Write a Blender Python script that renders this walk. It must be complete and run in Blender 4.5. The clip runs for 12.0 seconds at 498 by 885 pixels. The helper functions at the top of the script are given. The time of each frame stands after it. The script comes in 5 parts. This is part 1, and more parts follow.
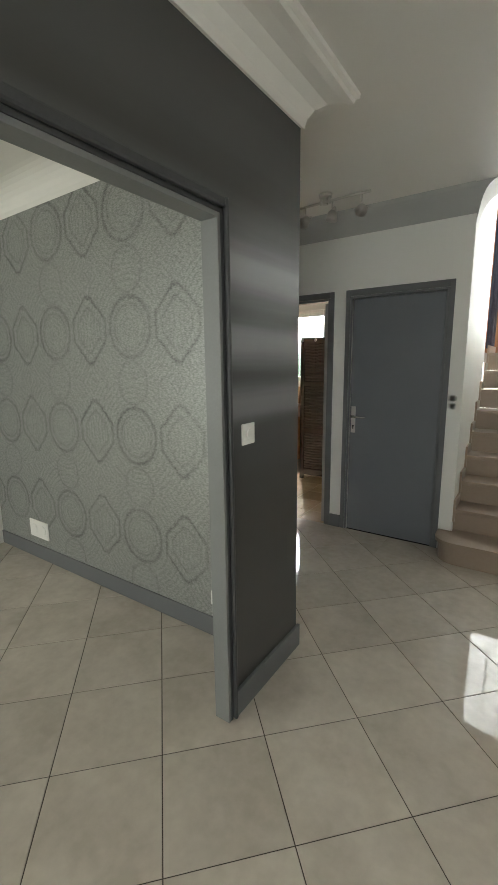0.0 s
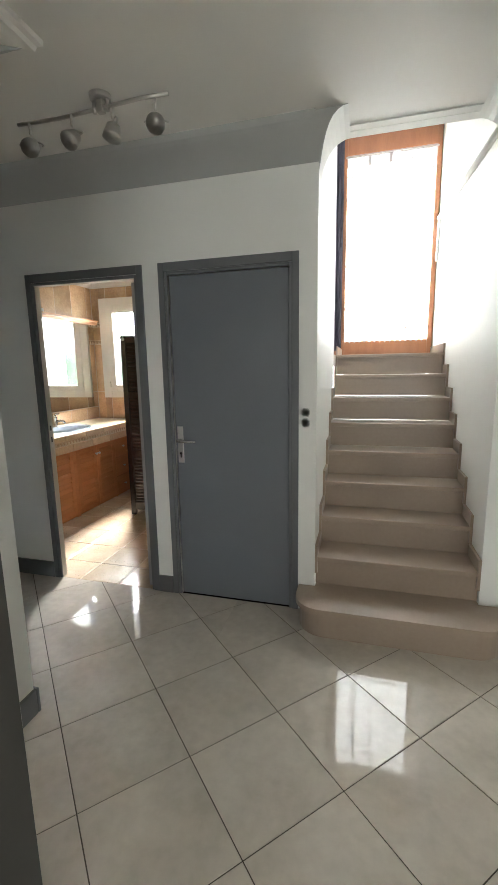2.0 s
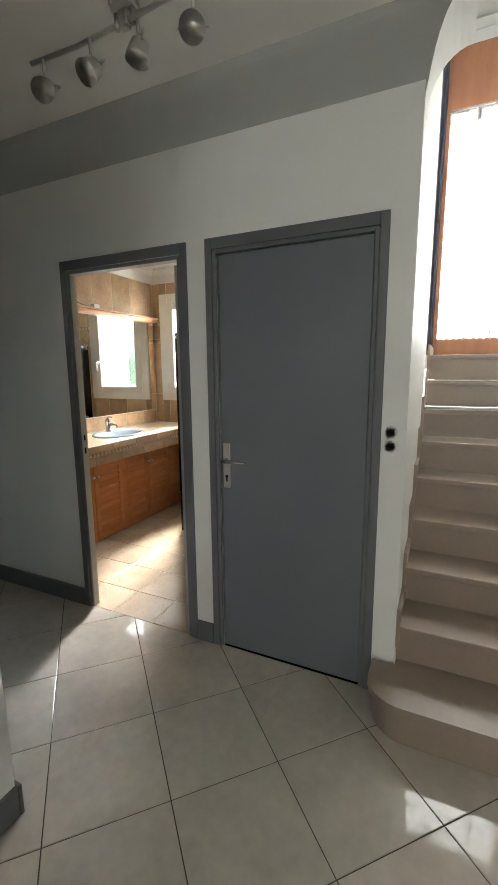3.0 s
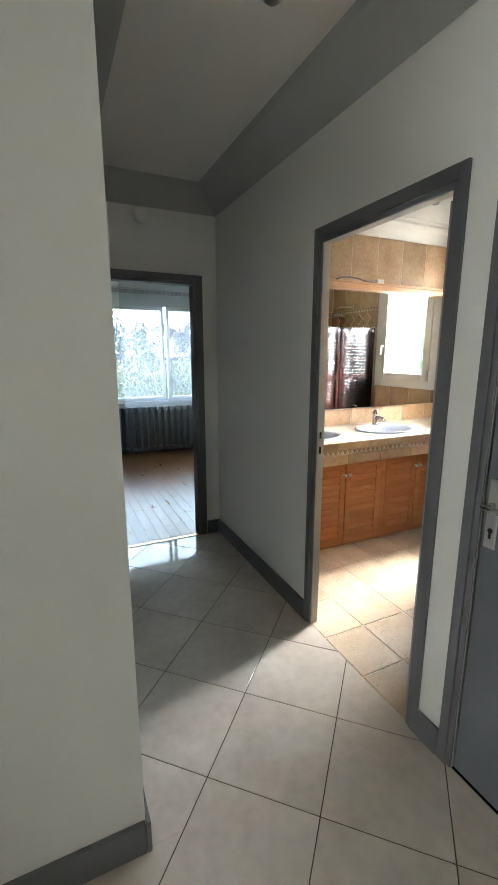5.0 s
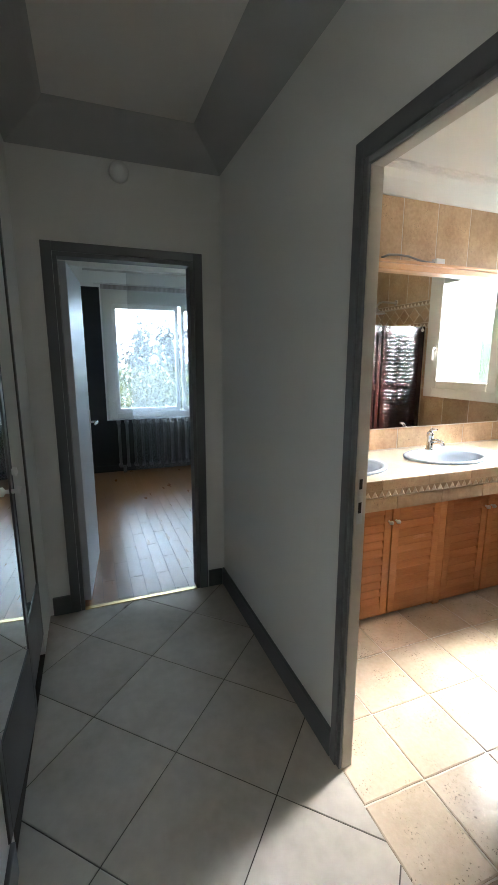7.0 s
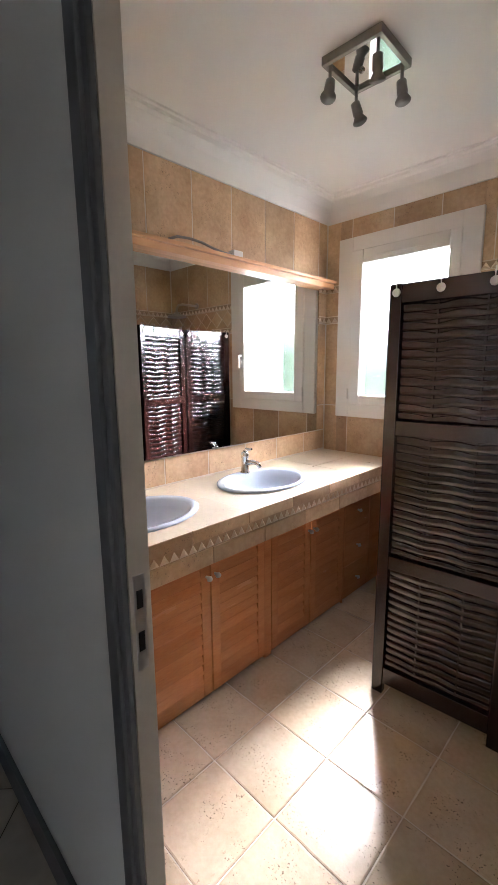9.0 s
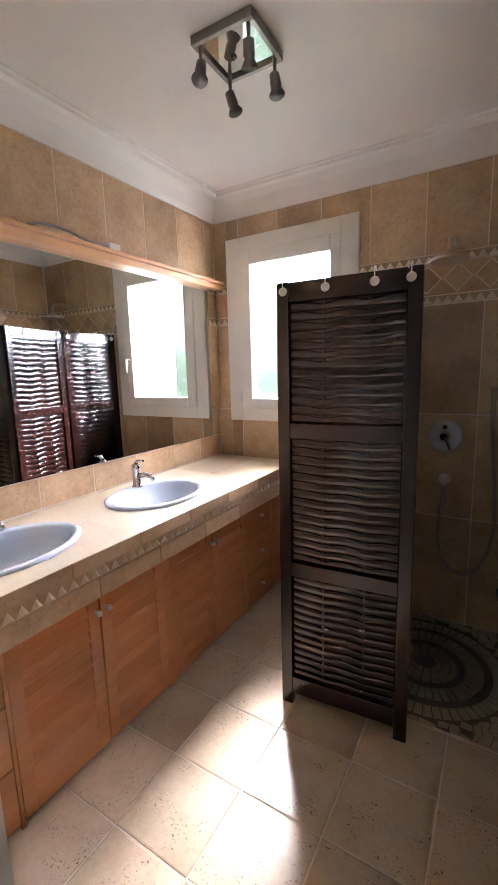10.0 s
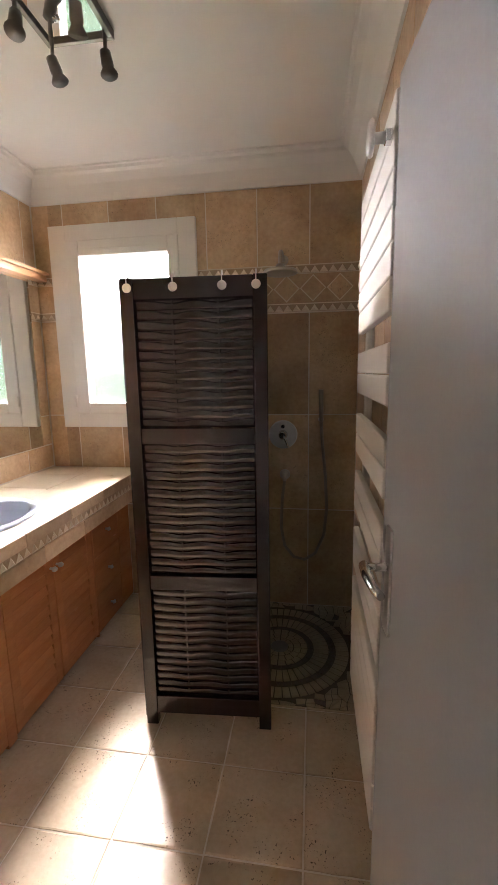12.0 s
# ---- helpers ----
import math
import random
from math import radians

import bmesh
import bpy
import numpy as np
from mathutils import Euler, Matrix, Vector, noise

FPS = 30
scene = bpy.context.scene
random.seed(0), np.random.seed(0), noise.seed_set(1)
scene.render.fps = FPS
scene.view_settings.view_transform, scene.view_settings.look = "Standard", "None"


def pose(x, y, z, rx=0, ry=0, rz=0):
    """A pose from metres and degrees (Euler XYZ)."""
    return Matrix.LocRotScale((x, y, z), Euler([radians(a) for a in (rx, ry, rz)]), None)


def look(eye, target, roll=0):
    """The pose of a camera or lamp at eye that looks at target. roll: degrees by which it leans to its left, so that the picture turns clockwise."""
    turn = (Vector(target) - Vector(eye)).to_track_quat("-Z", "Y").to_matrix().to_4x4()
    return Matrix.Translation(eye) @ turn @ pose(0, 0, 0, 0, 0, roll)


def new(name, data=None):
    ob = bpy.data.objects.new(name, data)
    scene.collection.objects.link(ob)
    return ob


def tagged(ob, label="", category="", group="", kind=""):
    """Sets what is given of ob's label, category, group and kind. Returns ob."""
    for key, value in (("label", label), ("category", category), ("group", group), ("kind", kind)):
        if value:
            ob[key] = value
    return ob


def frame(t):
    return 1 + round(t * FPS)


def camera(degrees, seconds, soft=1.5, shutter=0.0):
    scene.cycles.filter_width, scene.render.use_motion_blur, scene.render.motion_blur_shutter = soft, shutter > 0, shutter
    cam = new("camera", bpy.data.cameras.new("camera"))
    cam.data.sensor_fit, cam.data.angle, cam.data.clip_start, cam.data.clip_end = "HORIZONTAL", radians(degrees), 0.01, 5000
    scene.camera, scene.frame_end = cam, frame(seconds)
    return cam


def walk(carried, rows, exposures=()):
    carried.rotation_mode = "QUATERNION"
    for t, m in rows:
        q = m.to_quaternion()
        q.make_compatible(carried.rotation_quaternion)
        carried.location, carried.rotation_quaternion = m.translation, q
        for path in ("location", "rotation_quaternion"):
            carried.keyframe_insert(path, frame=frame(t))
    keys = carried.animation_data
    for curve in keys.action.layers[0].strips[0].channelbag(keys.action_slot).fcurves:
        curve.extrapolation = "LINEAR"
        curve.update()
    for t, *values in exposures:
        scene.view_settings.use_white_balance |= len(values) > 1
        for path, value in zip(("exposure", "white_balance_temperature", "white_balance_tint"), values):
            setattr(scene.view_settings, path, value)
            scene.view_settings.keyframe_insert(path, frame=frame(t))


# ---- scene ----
cam = camera(61.3, 12.0)
PATH = [
    (0, (0.176, 0.176, 1.497), (-0.933, 1.799, 1.128), -0.7),
    (0.5, (0.064, 0.447, 1.483), (-0.747, 2.24, 1.122), -1.5),
    (1, (0.019, 0.716, 1.472), (-0.565, 2.594, 1.11), -1.8),
    (1.5, (0.009, 1.032, 1.461), (-0.542, 2.924, 1.118), -1.6),
    (2, (-0.022, 1.306, 1.469), (-0.546, 3.205, 1.123), -1.0),
    (2.5, (-0.093, 1.588, 1.484), (-0.603, 3.491, 1.144), -1.0),
    (3, (-0.147, 1.863, 1.479), (-0.98, 3.65, 1.141), -0.5),
    (3.5, (-0.227, 2.062, 1.464), (-1.489, 3.576, 1.129), 0.0),
    (3.7, (-0.284, 2.118, 1.456), (-1.635, 3.553, 1.118), -0.2),
    (5.3, (-0.337, 2.532, 1.506), (-2.157, 3.257, 1.101), 0.0),
    (5.5, (-0.384, 2.572, 1.476), (-2.222, 3.255, 1.081), 0.0),
    (6, (-0.586, 2.666, 1.475), (-2.431, 3.328, 1.079), 0.1),
    (6.5, (-0.785, 2.762, 1.475), (-2.627, 3.432, 1.077), 0.1),
    (7, (-1.009, 2.912, 1.479), (-2.845, 3.607, 1.098), -0.0),
    (7.5, (-1.162, 3.037, 1.483), (-2.935, 3.884, 1.109), -0.1),
    (7.7, (-1.232, 3.083, 1.484), (-2.923, 4.084, 1.113), 0.1),
    (9.3, (-1.501, 3.429, 1.474), (-2.866, 4.853, 1.138), -0.8),
    (9.5, (-1.494, 3.465, 1.472), (-2.828, 4.917, 1.14), -1.0),
    (10, (-1.547, 3.498, 1.473), (-2.569, 5.185, 1.142), -1.6),
    (10.5, (-1.6, 3.515, 1.472), (-2.232, 5.382, 1.133), -1.3),
    (11, (-1.629, 3.521, 1.468), (-1.947, 5.465, 1.125), -0.9),
    (11.5, (-1.643, 3.527, 1.468), (-1.886, 5.482, 1.125), -0.9),
    (12, (-1.635, 3.521, 1.469), (-1.931, 5.471, 1.138), -1.0),
]
walk(cam, [(t, look(eye, target, roll)) for t, eye, target, roll in PATH], [(0, 2.85, 6250, 4), (1.0, 3.05, 6250, 6), (2.0, 3.25, 6150, 6), (3.0, 3.08, 6200, 5), (3.5, 3.2, 6200, 4), (5.3, 3.45, 6050, 6), (6.5, 3.45, 5950, 6), (7.7, 3.12, 6000, 8), (9.3, 2.95, 5850, 17), (10.0, 2.93, 5850, 18), (10.5, 2.95, 5850, 14), (11.0, 2.95, 6150, 15), (11.5, 2.98, 6350, 17), (12, 3.0, 6350, 17)])

# ---- world and light ----
world = bpy.data.worlds.new("world")
scene.world = world
world.use_nodes = True
_sky = world.node_tree.nodes.new("ShaderNodeTexSky")
_sky.sky_type, _sky.sun_disc = "NISHITA", False
_sky.sun_elevation, _sky.sun_rotation = radians(45), radians(-26)
world.node_tree.links.new(_sky.outputs[0], world.node_tree.nodes["Background"].inputs[0])
world.node_tree.nodes["Background"].inputs[1].default_value = 0.06
sun = new("sun", bpy.data.lights.new("sun", "SUN"))
sun.data.energy, sun.data.angle, sun.data.color = 5.5, radians(24), (1, 0.95, 0.88)
sun.matrix_basis = look((-4.4, 9.0, 10.0), (0, 0, 0))

# how bright the daylight outside each opening is
SKY_BATH, SKY_STAIR, SKY_BED, SKY_HALL, SKY_LIVING = 72.0, 2.8, 2.6, 0.10, 1.05


# ---- materials ----
def material(name):
    m = bpy.data.materials.new(name)
    m.use_nodes = True
    return m, m.node_tree.nodes, m.node_tree.links, m.node_tree.nodes["Principled BSDF"]


def mottled(name, a, b, rough=0.5, scale=4.0, fine=60.0, bump=0.1, metal=0.0, stretch=(1, 1, 1), per_object=0.0, spec=0.5, rough_var=0.08, contrast=0.5, pits=0.0):
    """Two colours mixed by a coarse and a fine noise, with fine relief; stretch draws the grain out along an axis."""
    m, n, l, p = material(name)
    tc = n.new("ShaderNodeTexCoord")
    mp = n.new("ShaderNodeMapping")
    mp.inputs["Scale"].default_value = stretch
    src = tc.outputs["Object"]
    if per_object:
        oi = n.new("ShaderNodeObjectInfo")
        add = n.new("ShaderNodeVectorMath")
        sc = n.new("ShaderNodeVectorMath")
        sc.operation = "SCALE"
        cmb = n.new("ShaderNodeCombineXYZ")
        for i in range(3):
            l.new(oi.outputs["Random"], cmb.inputs[i])
        l.new(cmb.outputs[0], sc.inputs[0])
        sc.inputs["Scale"].default_value = 37.0
        l.new(src, add.inputs[0]), l.new(sc.outputs[0], add.inputs[1])
        src = add.outputs[0]
    l.new(src, mp.inputs["Vector"])
    n1, n2 = n.new("ShaderNodeTexNoise"), n.new("ShaderNodeTexNoise")
    n1.inputs["Scale"].default_value, n2.inputs["Scale"].default_value = scale, fine
    n1.inputs["Detail"].default_value = n2.inputs["Detail"].default_value = 5
    for q in (n1, n2):
        l.new(mp.outputs[0], q.inputs["Vector"])
    mix = n.new("ShaderNodeMix")
    mix.data_type = "FLOAT"
    mix.inputs[0].default_value = 0.35
    l.new(n1.outputs["Fac"], mix.inputs[2]), l.new(n2.outputs["Fac"], mix.inputs[3])
    ramp = n.new("ShaderNodeValToRGB")
    ramp.color_ramp.elements[0].position, ramp.color_ramp.elements[1].position = 0.5 - contrast / 2 + 0.02, 0.5 + contrast / 2 - 0.02
    ramp.color_ramp.elements[0].color, ramp.color_ramp.elements[1].color = (*a, 1), (*b, 1)
    l.new(mix.outputs[0], ramp.inputs[0])
    out = ramp.outputs[0]
    if per_object:
        hsv = n.new("ShaderNodeHueSaturation")
        mr = n.new("ShaderNodeMapRange")
        mr.inputs["To Min"].default_value, mr.inputs["To Max"].default_value = 1 - per_object, 1 + per_object
        l.new(oi.outputs["Random"], mr.inputs[0]), l.new(mr.outputs[0], hsv.inputs["Value"])
        l.new(out, hsv.inputs["Color"])
        out = hsv.outputs[0]
    if pits:
        n3, n4 = n.new("ShaderNodeTexNoise"), n.new("ShaderNodeTexNoise")
        n3.inputs["Scale"].default_value, n4.inputs["Scale"].default_value = 130, 9
        n3.inputs["Detail"].default_value = 2
        for q in (n3, n4):
            l.new(mp.outputs[0], q.inputs["Vector"])
        hole, zone, both, dark = n.new("ShaderNodeMapRange"), n.new("ShaderNodeMapRange"), n.new("ShaderNodeMath"), n.new("ShaderNodeMix")
        hole.inputs["From Min"].default_value, hole.inputs["From Max"].default_value = 0.62, 0.68
        zone.inputs["From Min"].default_value, zone.inputs["From Max"].default_value = 0.5, 0.6
        both.operation, dark.data_type = "MULTIPLY", "RGBA"
        l.new(n3.outputs["Fac"], hole.inputs[0]), l.new(n4.outputs["Fac"], zone.inputs[0])
        l.new(hole.outputs[0], both.inputs[0]), l.new(zone.outputs[0], both.inputs[1])
        amount = n.new("ShaderNodeMath")
        amount.operation = "MULTIPLY"
        l.new(both.outputs[0], amount.inputs[0])
        amount.inputs[1].default_value = pits
        l.new(amount.outputs[0], dark.inputs[0]), l.new(out, dark.inputs[6])
        dark.inputs[7].default_value = (a[0] * 0.3, a[1] * 0.28, a[2] * 0.28, 1)
        out = dark.outputs[2]
    l.new(out, p.inputs["Base Color"])
    mr2 = n.new("ShaderNodeMapRange")
    mr2.inputs["To Min"].default_value, mr2.inputs["To Max"].default_value = max(0.02, rough - rough_var), min(1, rough + rough_var)
    l.new(n1.outputs["Fac"], mr2.inputs[0]), l.new(mr2.outputs[0], p.inputs["Roughness"])
    p.inputs["Metallic"].default_value = metal
    p.inputs["Specular IOR Level"].default_value = spec
    if bump:
        bp = n.new("ShaderNodeBump")
        bp.inputs["Strength"].default_value, bp.inputs["Distance"].default_value = bump, 0.002
        l.new(n2.outputs["Fac"], bp.inputs["Height"]), l.new(bp.outputs[0], p.inputs["Normal"])
    return m


def glow(name, low, high, z0, z1, strength, blotch=0.0, stops=(), lean=0.0, x0=0.0):
    """Daylight beyond a window: colour runs from low to high with height and, where it leans, towards the sun's side; leafy blotches where asked."""
    m, n, l, p = material(name)
    n.remove(p)
    e = n.new("ShaderNodeEmission")
    geo = n.new("ShaderNodeNewGeometry")
    sep = n.new("ShaderNodeSeparateXYZ")
    l.new(geo.outputs["Position"], sep.inputs[0])
    mr = n.new("ShaderNodeMapRange")
    mr.inputs["From Min"].default_value, mr.inputs["From Max"].default_value = z0, z1
    side = n.new("ShaderNodeMath")
    side.operation = "MULTIPLY_ADD"
    l.new(sep.outputs["X"], side.inputs[0])
    side.inputs[1].default_value = -lean
    up = n.new("ShaderNodeMath")
    up.operation = "ADD"
    l.new(sep.outputs["Z"], up.inputs[0])
    up.inputs[1].default_value = lean * x0
    l.new(up.outputs[0], side.inputs[2])
    l.new(side.outputs[0], mr.inputs[0])
    fac = mr.outputs[0]
    if blotch:
        nz = n.new("ShaderNodeTexNoise")
        nz.inputs["Scale"].default_value, nz.inputs["Detail"].default_value = 3.0, 4
        l.new(geo.outputs["Position"], nz.inputs["Vector"])
        ad = n.new("ShaderNodeMath")
        ad.operation = "MULTIPLY_ADD"
        l.new(nz.outputs["Fac"], ad.inputs[0])
        ad.inputs[1].default_value = blotch
        l.new(fac, ad.inputs[2])
        sb = n.new("ShaderNodeMath")
        sb.operation = "SUBTRACT"
        l.new(ad.outputs[0], sb.inputs[0])
        sb.inputs[1].default_value = blotch / 2
        fac = sb.outputs[0]
    ramp = n.new("ShaderNodeValToRGB")
    ramp.color_ramp.elements[0].color, ramp.color_ramp.elements[1].color = (*low, 1), (*high, 1)
    for z, c in stops:
        ramp.color_ramp.elements.new((z - z0) / (z1 - z0)).color = (*c, 1)
    l.new(fac, ramp.inputs[0])
    l.new(ramp.outputs[0], e.inputs[0])
    e.inputs[1].default_value = strength
    l.new(e.outputs[0], n["Material Output"].inputs[0])
    return m


def see_through(name, colour, clear, rough=0.05, cloth=False):
    """A thin pane or veil: part of the light passes straight, the rest is reflected or scattered."""
    m, n, l, p = material(name)
    tr = n.new("ShaderNodeBsdfTransparent")
    mx = n.new("ShaderNodeMixShader")
    p.inputs["Base Color"].default_value = (*colour, 1)
    p.inputs["Roughness"].default_value = rough
    mx.inputs[0].default_value = clear
    front = p.outputs[0]
    if cloth:
        tl, both = n.new("ShaderNodeBsdfTranslucent"), n.new("ShaderNodeMixShader")
        tl.inputs[0].default_value = (*colour, 1)
        both.inputs[0].default_value = 0.5
        l.new(p.outputs[0], both.inputs[1]), l.new(tl.outputs[0], both.inputs[2])
        front = both.outputs[0]
    l.new(front, mx.inputs[1]), l.new(tr.outputs[0], mx.inputs[2])
    l.new(mx.outputs[0], n["Material Output"].inputs[0])
    return m


def sheen_banded(name):
    """Dark satin wallpaper with soft horizontal bands of reflected light painted into its colour."""
    m, n, l, p = material(name)
    geo, sep = n.new("ShaderNodeNewGeometry"), n.new("ShaderNodeSeparateXYZ")
    l.new(geo.outputs["Position"], sep.inputs[0])
    nz = n.new("ShaderNodeTexNoise")
    nz.inputs["Scale"].default_value, nz.inputs["Detail"].default_value = 1.0, 3
    mp = n.new("ShaderNodeMapping")
    mp.inputs["Scale"].default_value = (0.5, 0.6, 12)
    l.new(geo.outputs["Position"], mp.inputs[0]), l.new(mp.outputs[0], nz.inputs["Vector"])
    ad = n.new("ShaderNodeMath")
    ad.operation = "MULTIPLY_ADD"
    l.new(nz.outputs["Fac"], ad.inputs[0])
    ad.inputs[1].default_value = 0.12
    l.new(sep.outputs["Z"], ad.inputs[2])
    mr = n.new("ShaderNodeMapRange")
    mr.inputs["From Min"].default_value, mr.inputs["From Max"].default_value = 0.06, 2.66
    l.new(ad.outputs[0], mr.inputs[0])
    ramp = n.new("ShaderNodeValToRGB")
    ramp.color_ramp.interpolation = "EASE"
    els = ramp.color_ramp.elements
    # pale stops stand in for slatted daylight mirrored in the satin
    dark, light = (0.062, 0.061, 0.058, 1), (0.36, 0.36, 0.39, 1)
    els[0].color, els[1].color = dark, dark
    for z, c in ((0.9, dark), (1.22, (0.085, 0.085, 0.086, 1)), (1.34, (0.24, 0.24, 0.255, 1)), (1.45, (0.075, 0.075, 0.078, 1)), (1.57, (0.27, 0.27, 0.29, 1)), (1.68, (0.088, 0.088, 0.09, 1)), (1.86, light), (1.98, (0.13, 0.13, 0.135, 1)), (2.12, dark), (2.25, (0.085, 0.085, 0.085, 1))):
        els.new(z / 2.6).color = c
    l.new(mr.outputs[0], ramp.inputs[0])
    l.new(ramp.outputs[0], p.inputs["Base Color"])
    p.inputs["Roughness"].default_value = 0.42
    n2 = n.new("ShaderNodeTexNoise")
    n2.inputs["Scale"].default_value = 300
    bp = n.new("ShaderNodeBump")
    bp.inputs["Strength"].default_value, bp.inputs["Distance"].default_value = 0.12, 0.001
    l.new(n2.outputs["Fac"], bp.inputs["Height"]), l.new(bp.outputs[0], p.inputs["Normal"])
    return m


def medallions(name):
    """Silvery wallpaper on an x, z wall: round medallions and cartouches in turn, with worn embossing."""
    m, n, l, p = material(name)
    geo, sep = n.new("ShaderNodeNewGeometry"), n.new("ShaderNodeSeparateXYZ")
    l.new(geo.outputs["Position"], sep.inputs[0])

    def calc(op, a, b=0.0, c=0.0):
        q = n.new("ShaderNodeMath")
        q.operation = op
        for k, v in enumerate((a, b, c)):
            if isinstance(v, (int, float)):
                q.inputs[k].default_value = v
            else:
                l.new(v, q.inputs[k])
        return q.outputs[0]

    nz = n.new("ShaderNodeTexNoise")
    nz.inputs["Scale"].default_value, nz.inputs["Detail"].default_value = 45, 3
    l.new(geo.outputs["Position"], nz.inputs["Vector"])
    wob = calc("MULTIPLY", calc("SUBTRACT", nz.outputs["Fac"], 0.5), 0.03)
    X, Z = sep.outputs["X"], sep.outputs["Z"]

    def band(value, at, width):
        return calc("SUBTRACT", 1.0, calc("MINIMUM", calc("DIVIDE", calc("ABSOLUTE", calc("SUBTRACT", value, at)), width), 1.0))

    def cell(cx, cz):
        du = calc("SUBTRACT", calc("PINGPONG", calc("ADD", calc("SUBTRACT", X, cx), 73.0), 0.365), 0.0)
        dv = calc("PINGPONG", calc("ADD", calc("SUBTRACT", Z, cz), 62.0), 0.31)
        return du, dv

    du, dv = cell(-1.741, 1.705)
    r = calc("ADD", calc("SQRT", calc("ADD", calc("MULTIPLY", du, du), calc("MULTIPLY", dv, dv))), wob)
    ink = calc("MAXIMUM", band(r, 0.165, 0.022), calc("MULTIPLY", band(r, 0.125, 0.012), 0.7))
    ink = calc("MAXIMUM", ink, calc("MULTIPLY", band(calc("PINGPONG", r, 0.03), 0.015, 0.01), 0.35))
    eu, ev = cell(-1.376, 1.705)
    sq = calc("ADD", calc("MAXIMUM", calc("MAXIMUM", eu, calc("MULTIPLY", ev, 0.8)), calc("MULTIPLY", calc("ADD", eu, ev), 0.72)), wob)
    ink = calc("MAXIMUM", ink, calc("MAXIMUM", band(sq, 0.155, 0.018), calc("MULTIPLY", band(sq, 0.105, 0.014), 0.6)))
    fu, fv = cell(-1.741, 1.395)
    st = calc("ADD", calc("SQRT", calc("ADD", calc("MULTIPLY", fu, fu), calc("MULTIPLY", fv, fv))), wob)
    ink = calc("MAXIMUM", ink, calc("MULTIPLY", band(st, 0.12, 0.016), 0.6))
    nz2 = n.new("ShaderNodeTexNoise")
    nz2.inputs["Scale"].default_value, nz2.inputs["Detail"].default_value = 140, 4
    mp = n.new("ShaderNodeMapping")
    mp.inputs["Scale"].default_value = (0.5, 1, 1.4)
    l.new(geo.outputs["Position"], mp.inputs[0]), l.new(mp.outputs[0], nz2.inputs["Vector"])
    nz3 = n.new("ShaderNodeTexNoise")
    nz3.inputs["Scale"].default_value = 2.2
    l.new(geo.outputs["Position"], nz3.inputs["Vector"])
    worn = calc("MULTIPLY", ink, calc("MINIMUM", calc("MULTIPLY", nz3.outputs["Fac"], 1.5), 1.0))
    fac = calc("SUBTRACT", calc("MULTIPLY_ADD", nz2.outputs["Fac"], 0.9, 0.12), calc("MULTIPLY", worn, 0.35))
    ramp = n.new("ShaderNodeValToRGB")
    ramp.color_ramp.elements[0].color, ramp.color_ramp.elements[1].color = (0.10, 0.105, 0.10, 1), (0.46, 0.47, 0.45, 1)
    ramp.color_ramp.elements[0].position, ramp.color_ramp.elements[1].position = 0.1, 0.85
    l.new(fac, ramp.inputs[0]), l.new(ramp.outputs[0], p.inputs["Base Color"])
    p.inputs["Metallic"].default_value, p.inputs["Roughness"].default_value = 0.4, 0.4
    bp = n.new("ShaderNodeBump")
    bp.inputs["Strength"].default_value, bp.inputs["Distance"].default_value = 0.35, 0.002
    l.new(fac, bp.inputs["Height"]), l.new(bp.outputs[0], p.inputs["Normal"])
    return m


WHITE = mottled("white_paint", (0.79, 0.785, 0.755), (0.84, 0.835, 0.80), 0.55, 1.5, 220, 0.06)
CEIL = mottled("ceiling_paint", (0.79, 0.77, 0.73), (0.84, 0.82, 0.78), 0.45, 1.2, 160, 0.05)
COVE_GREY = mottled("grey_cove_paint", (0.43, 0.435, 0.425), (0.47, 0.475, 0.465), 0.6, 2, 150, 0.05)
DOOR_GREY = mottled("grey_door_paint", (0.14, 0.15, 0.168), (0.165, 0.175, 0.193), 0.42, 2, 120, 0.04)
TRIM_DARK = mottled("dark_trim_paint", (0.05, 0.052, 0.055), (0.07, 0.072, 0.076), 0.4, 3, 120, 0.05)
TRIM_GREY = mottled("grey_trim_paint", (0.125, 0.13, 0.137), (0.15, 0.155, 0.162), 0.45, 3, 120, 0.05)
JAMB_BEIGE = mottled("beige_jamb_paint", (0.55, 0.50, 0.42), (0.62, 0.57, 0.49), 0.5, 3, 120, 0.05)
DARK_WALL = sheen_banded("anthracite_wallpaper_sheen_bands")
WALLPAPER = medallions("silver_medallion_wallpaper")
HALL_TILE = mottled("polished_cream_tile", (0.46, 0.41, 0.345), (0.60, 0.545, 0.47), 0.05, 4, 22, 0.0, per_object=0.05, rough_var=0.02, spec=0.3, contrast=0.36)
GROUT = mottled("brown_grout", (0.05, 0.04, 0.033), (0.085, 0.068, 0.056), 0.9, 8, 200, 0.2)
BATH_GROUT = mottled("pale_grout", (0.64, 0.57, 0.48), (0.74, 0.67, 0.57), 0.9, 8, 200, 0.2)
STONE = mottled("beige_stair_stone", (0.30, 0.23, 0.178), (0.365, 0.288, 0.225), 0.35, 2, 50, 0.04)
WOOD_DOOR = mottled("honey_louvre_wood", (0.46, 0.17, 0.065), (0.64, 0.29, 0.12), 0.24, 2.5, 30, 0.08, stretch=(6, 1, 6), per_object=0.1)
WOOD_TAN = mottled("varnished_window_wood", (0.33, 0.13, 0.06), (0.45, 0.20, 0.09), 0.35, 2.5, 30, 0.08, stretch=(6, 6, 0.8))
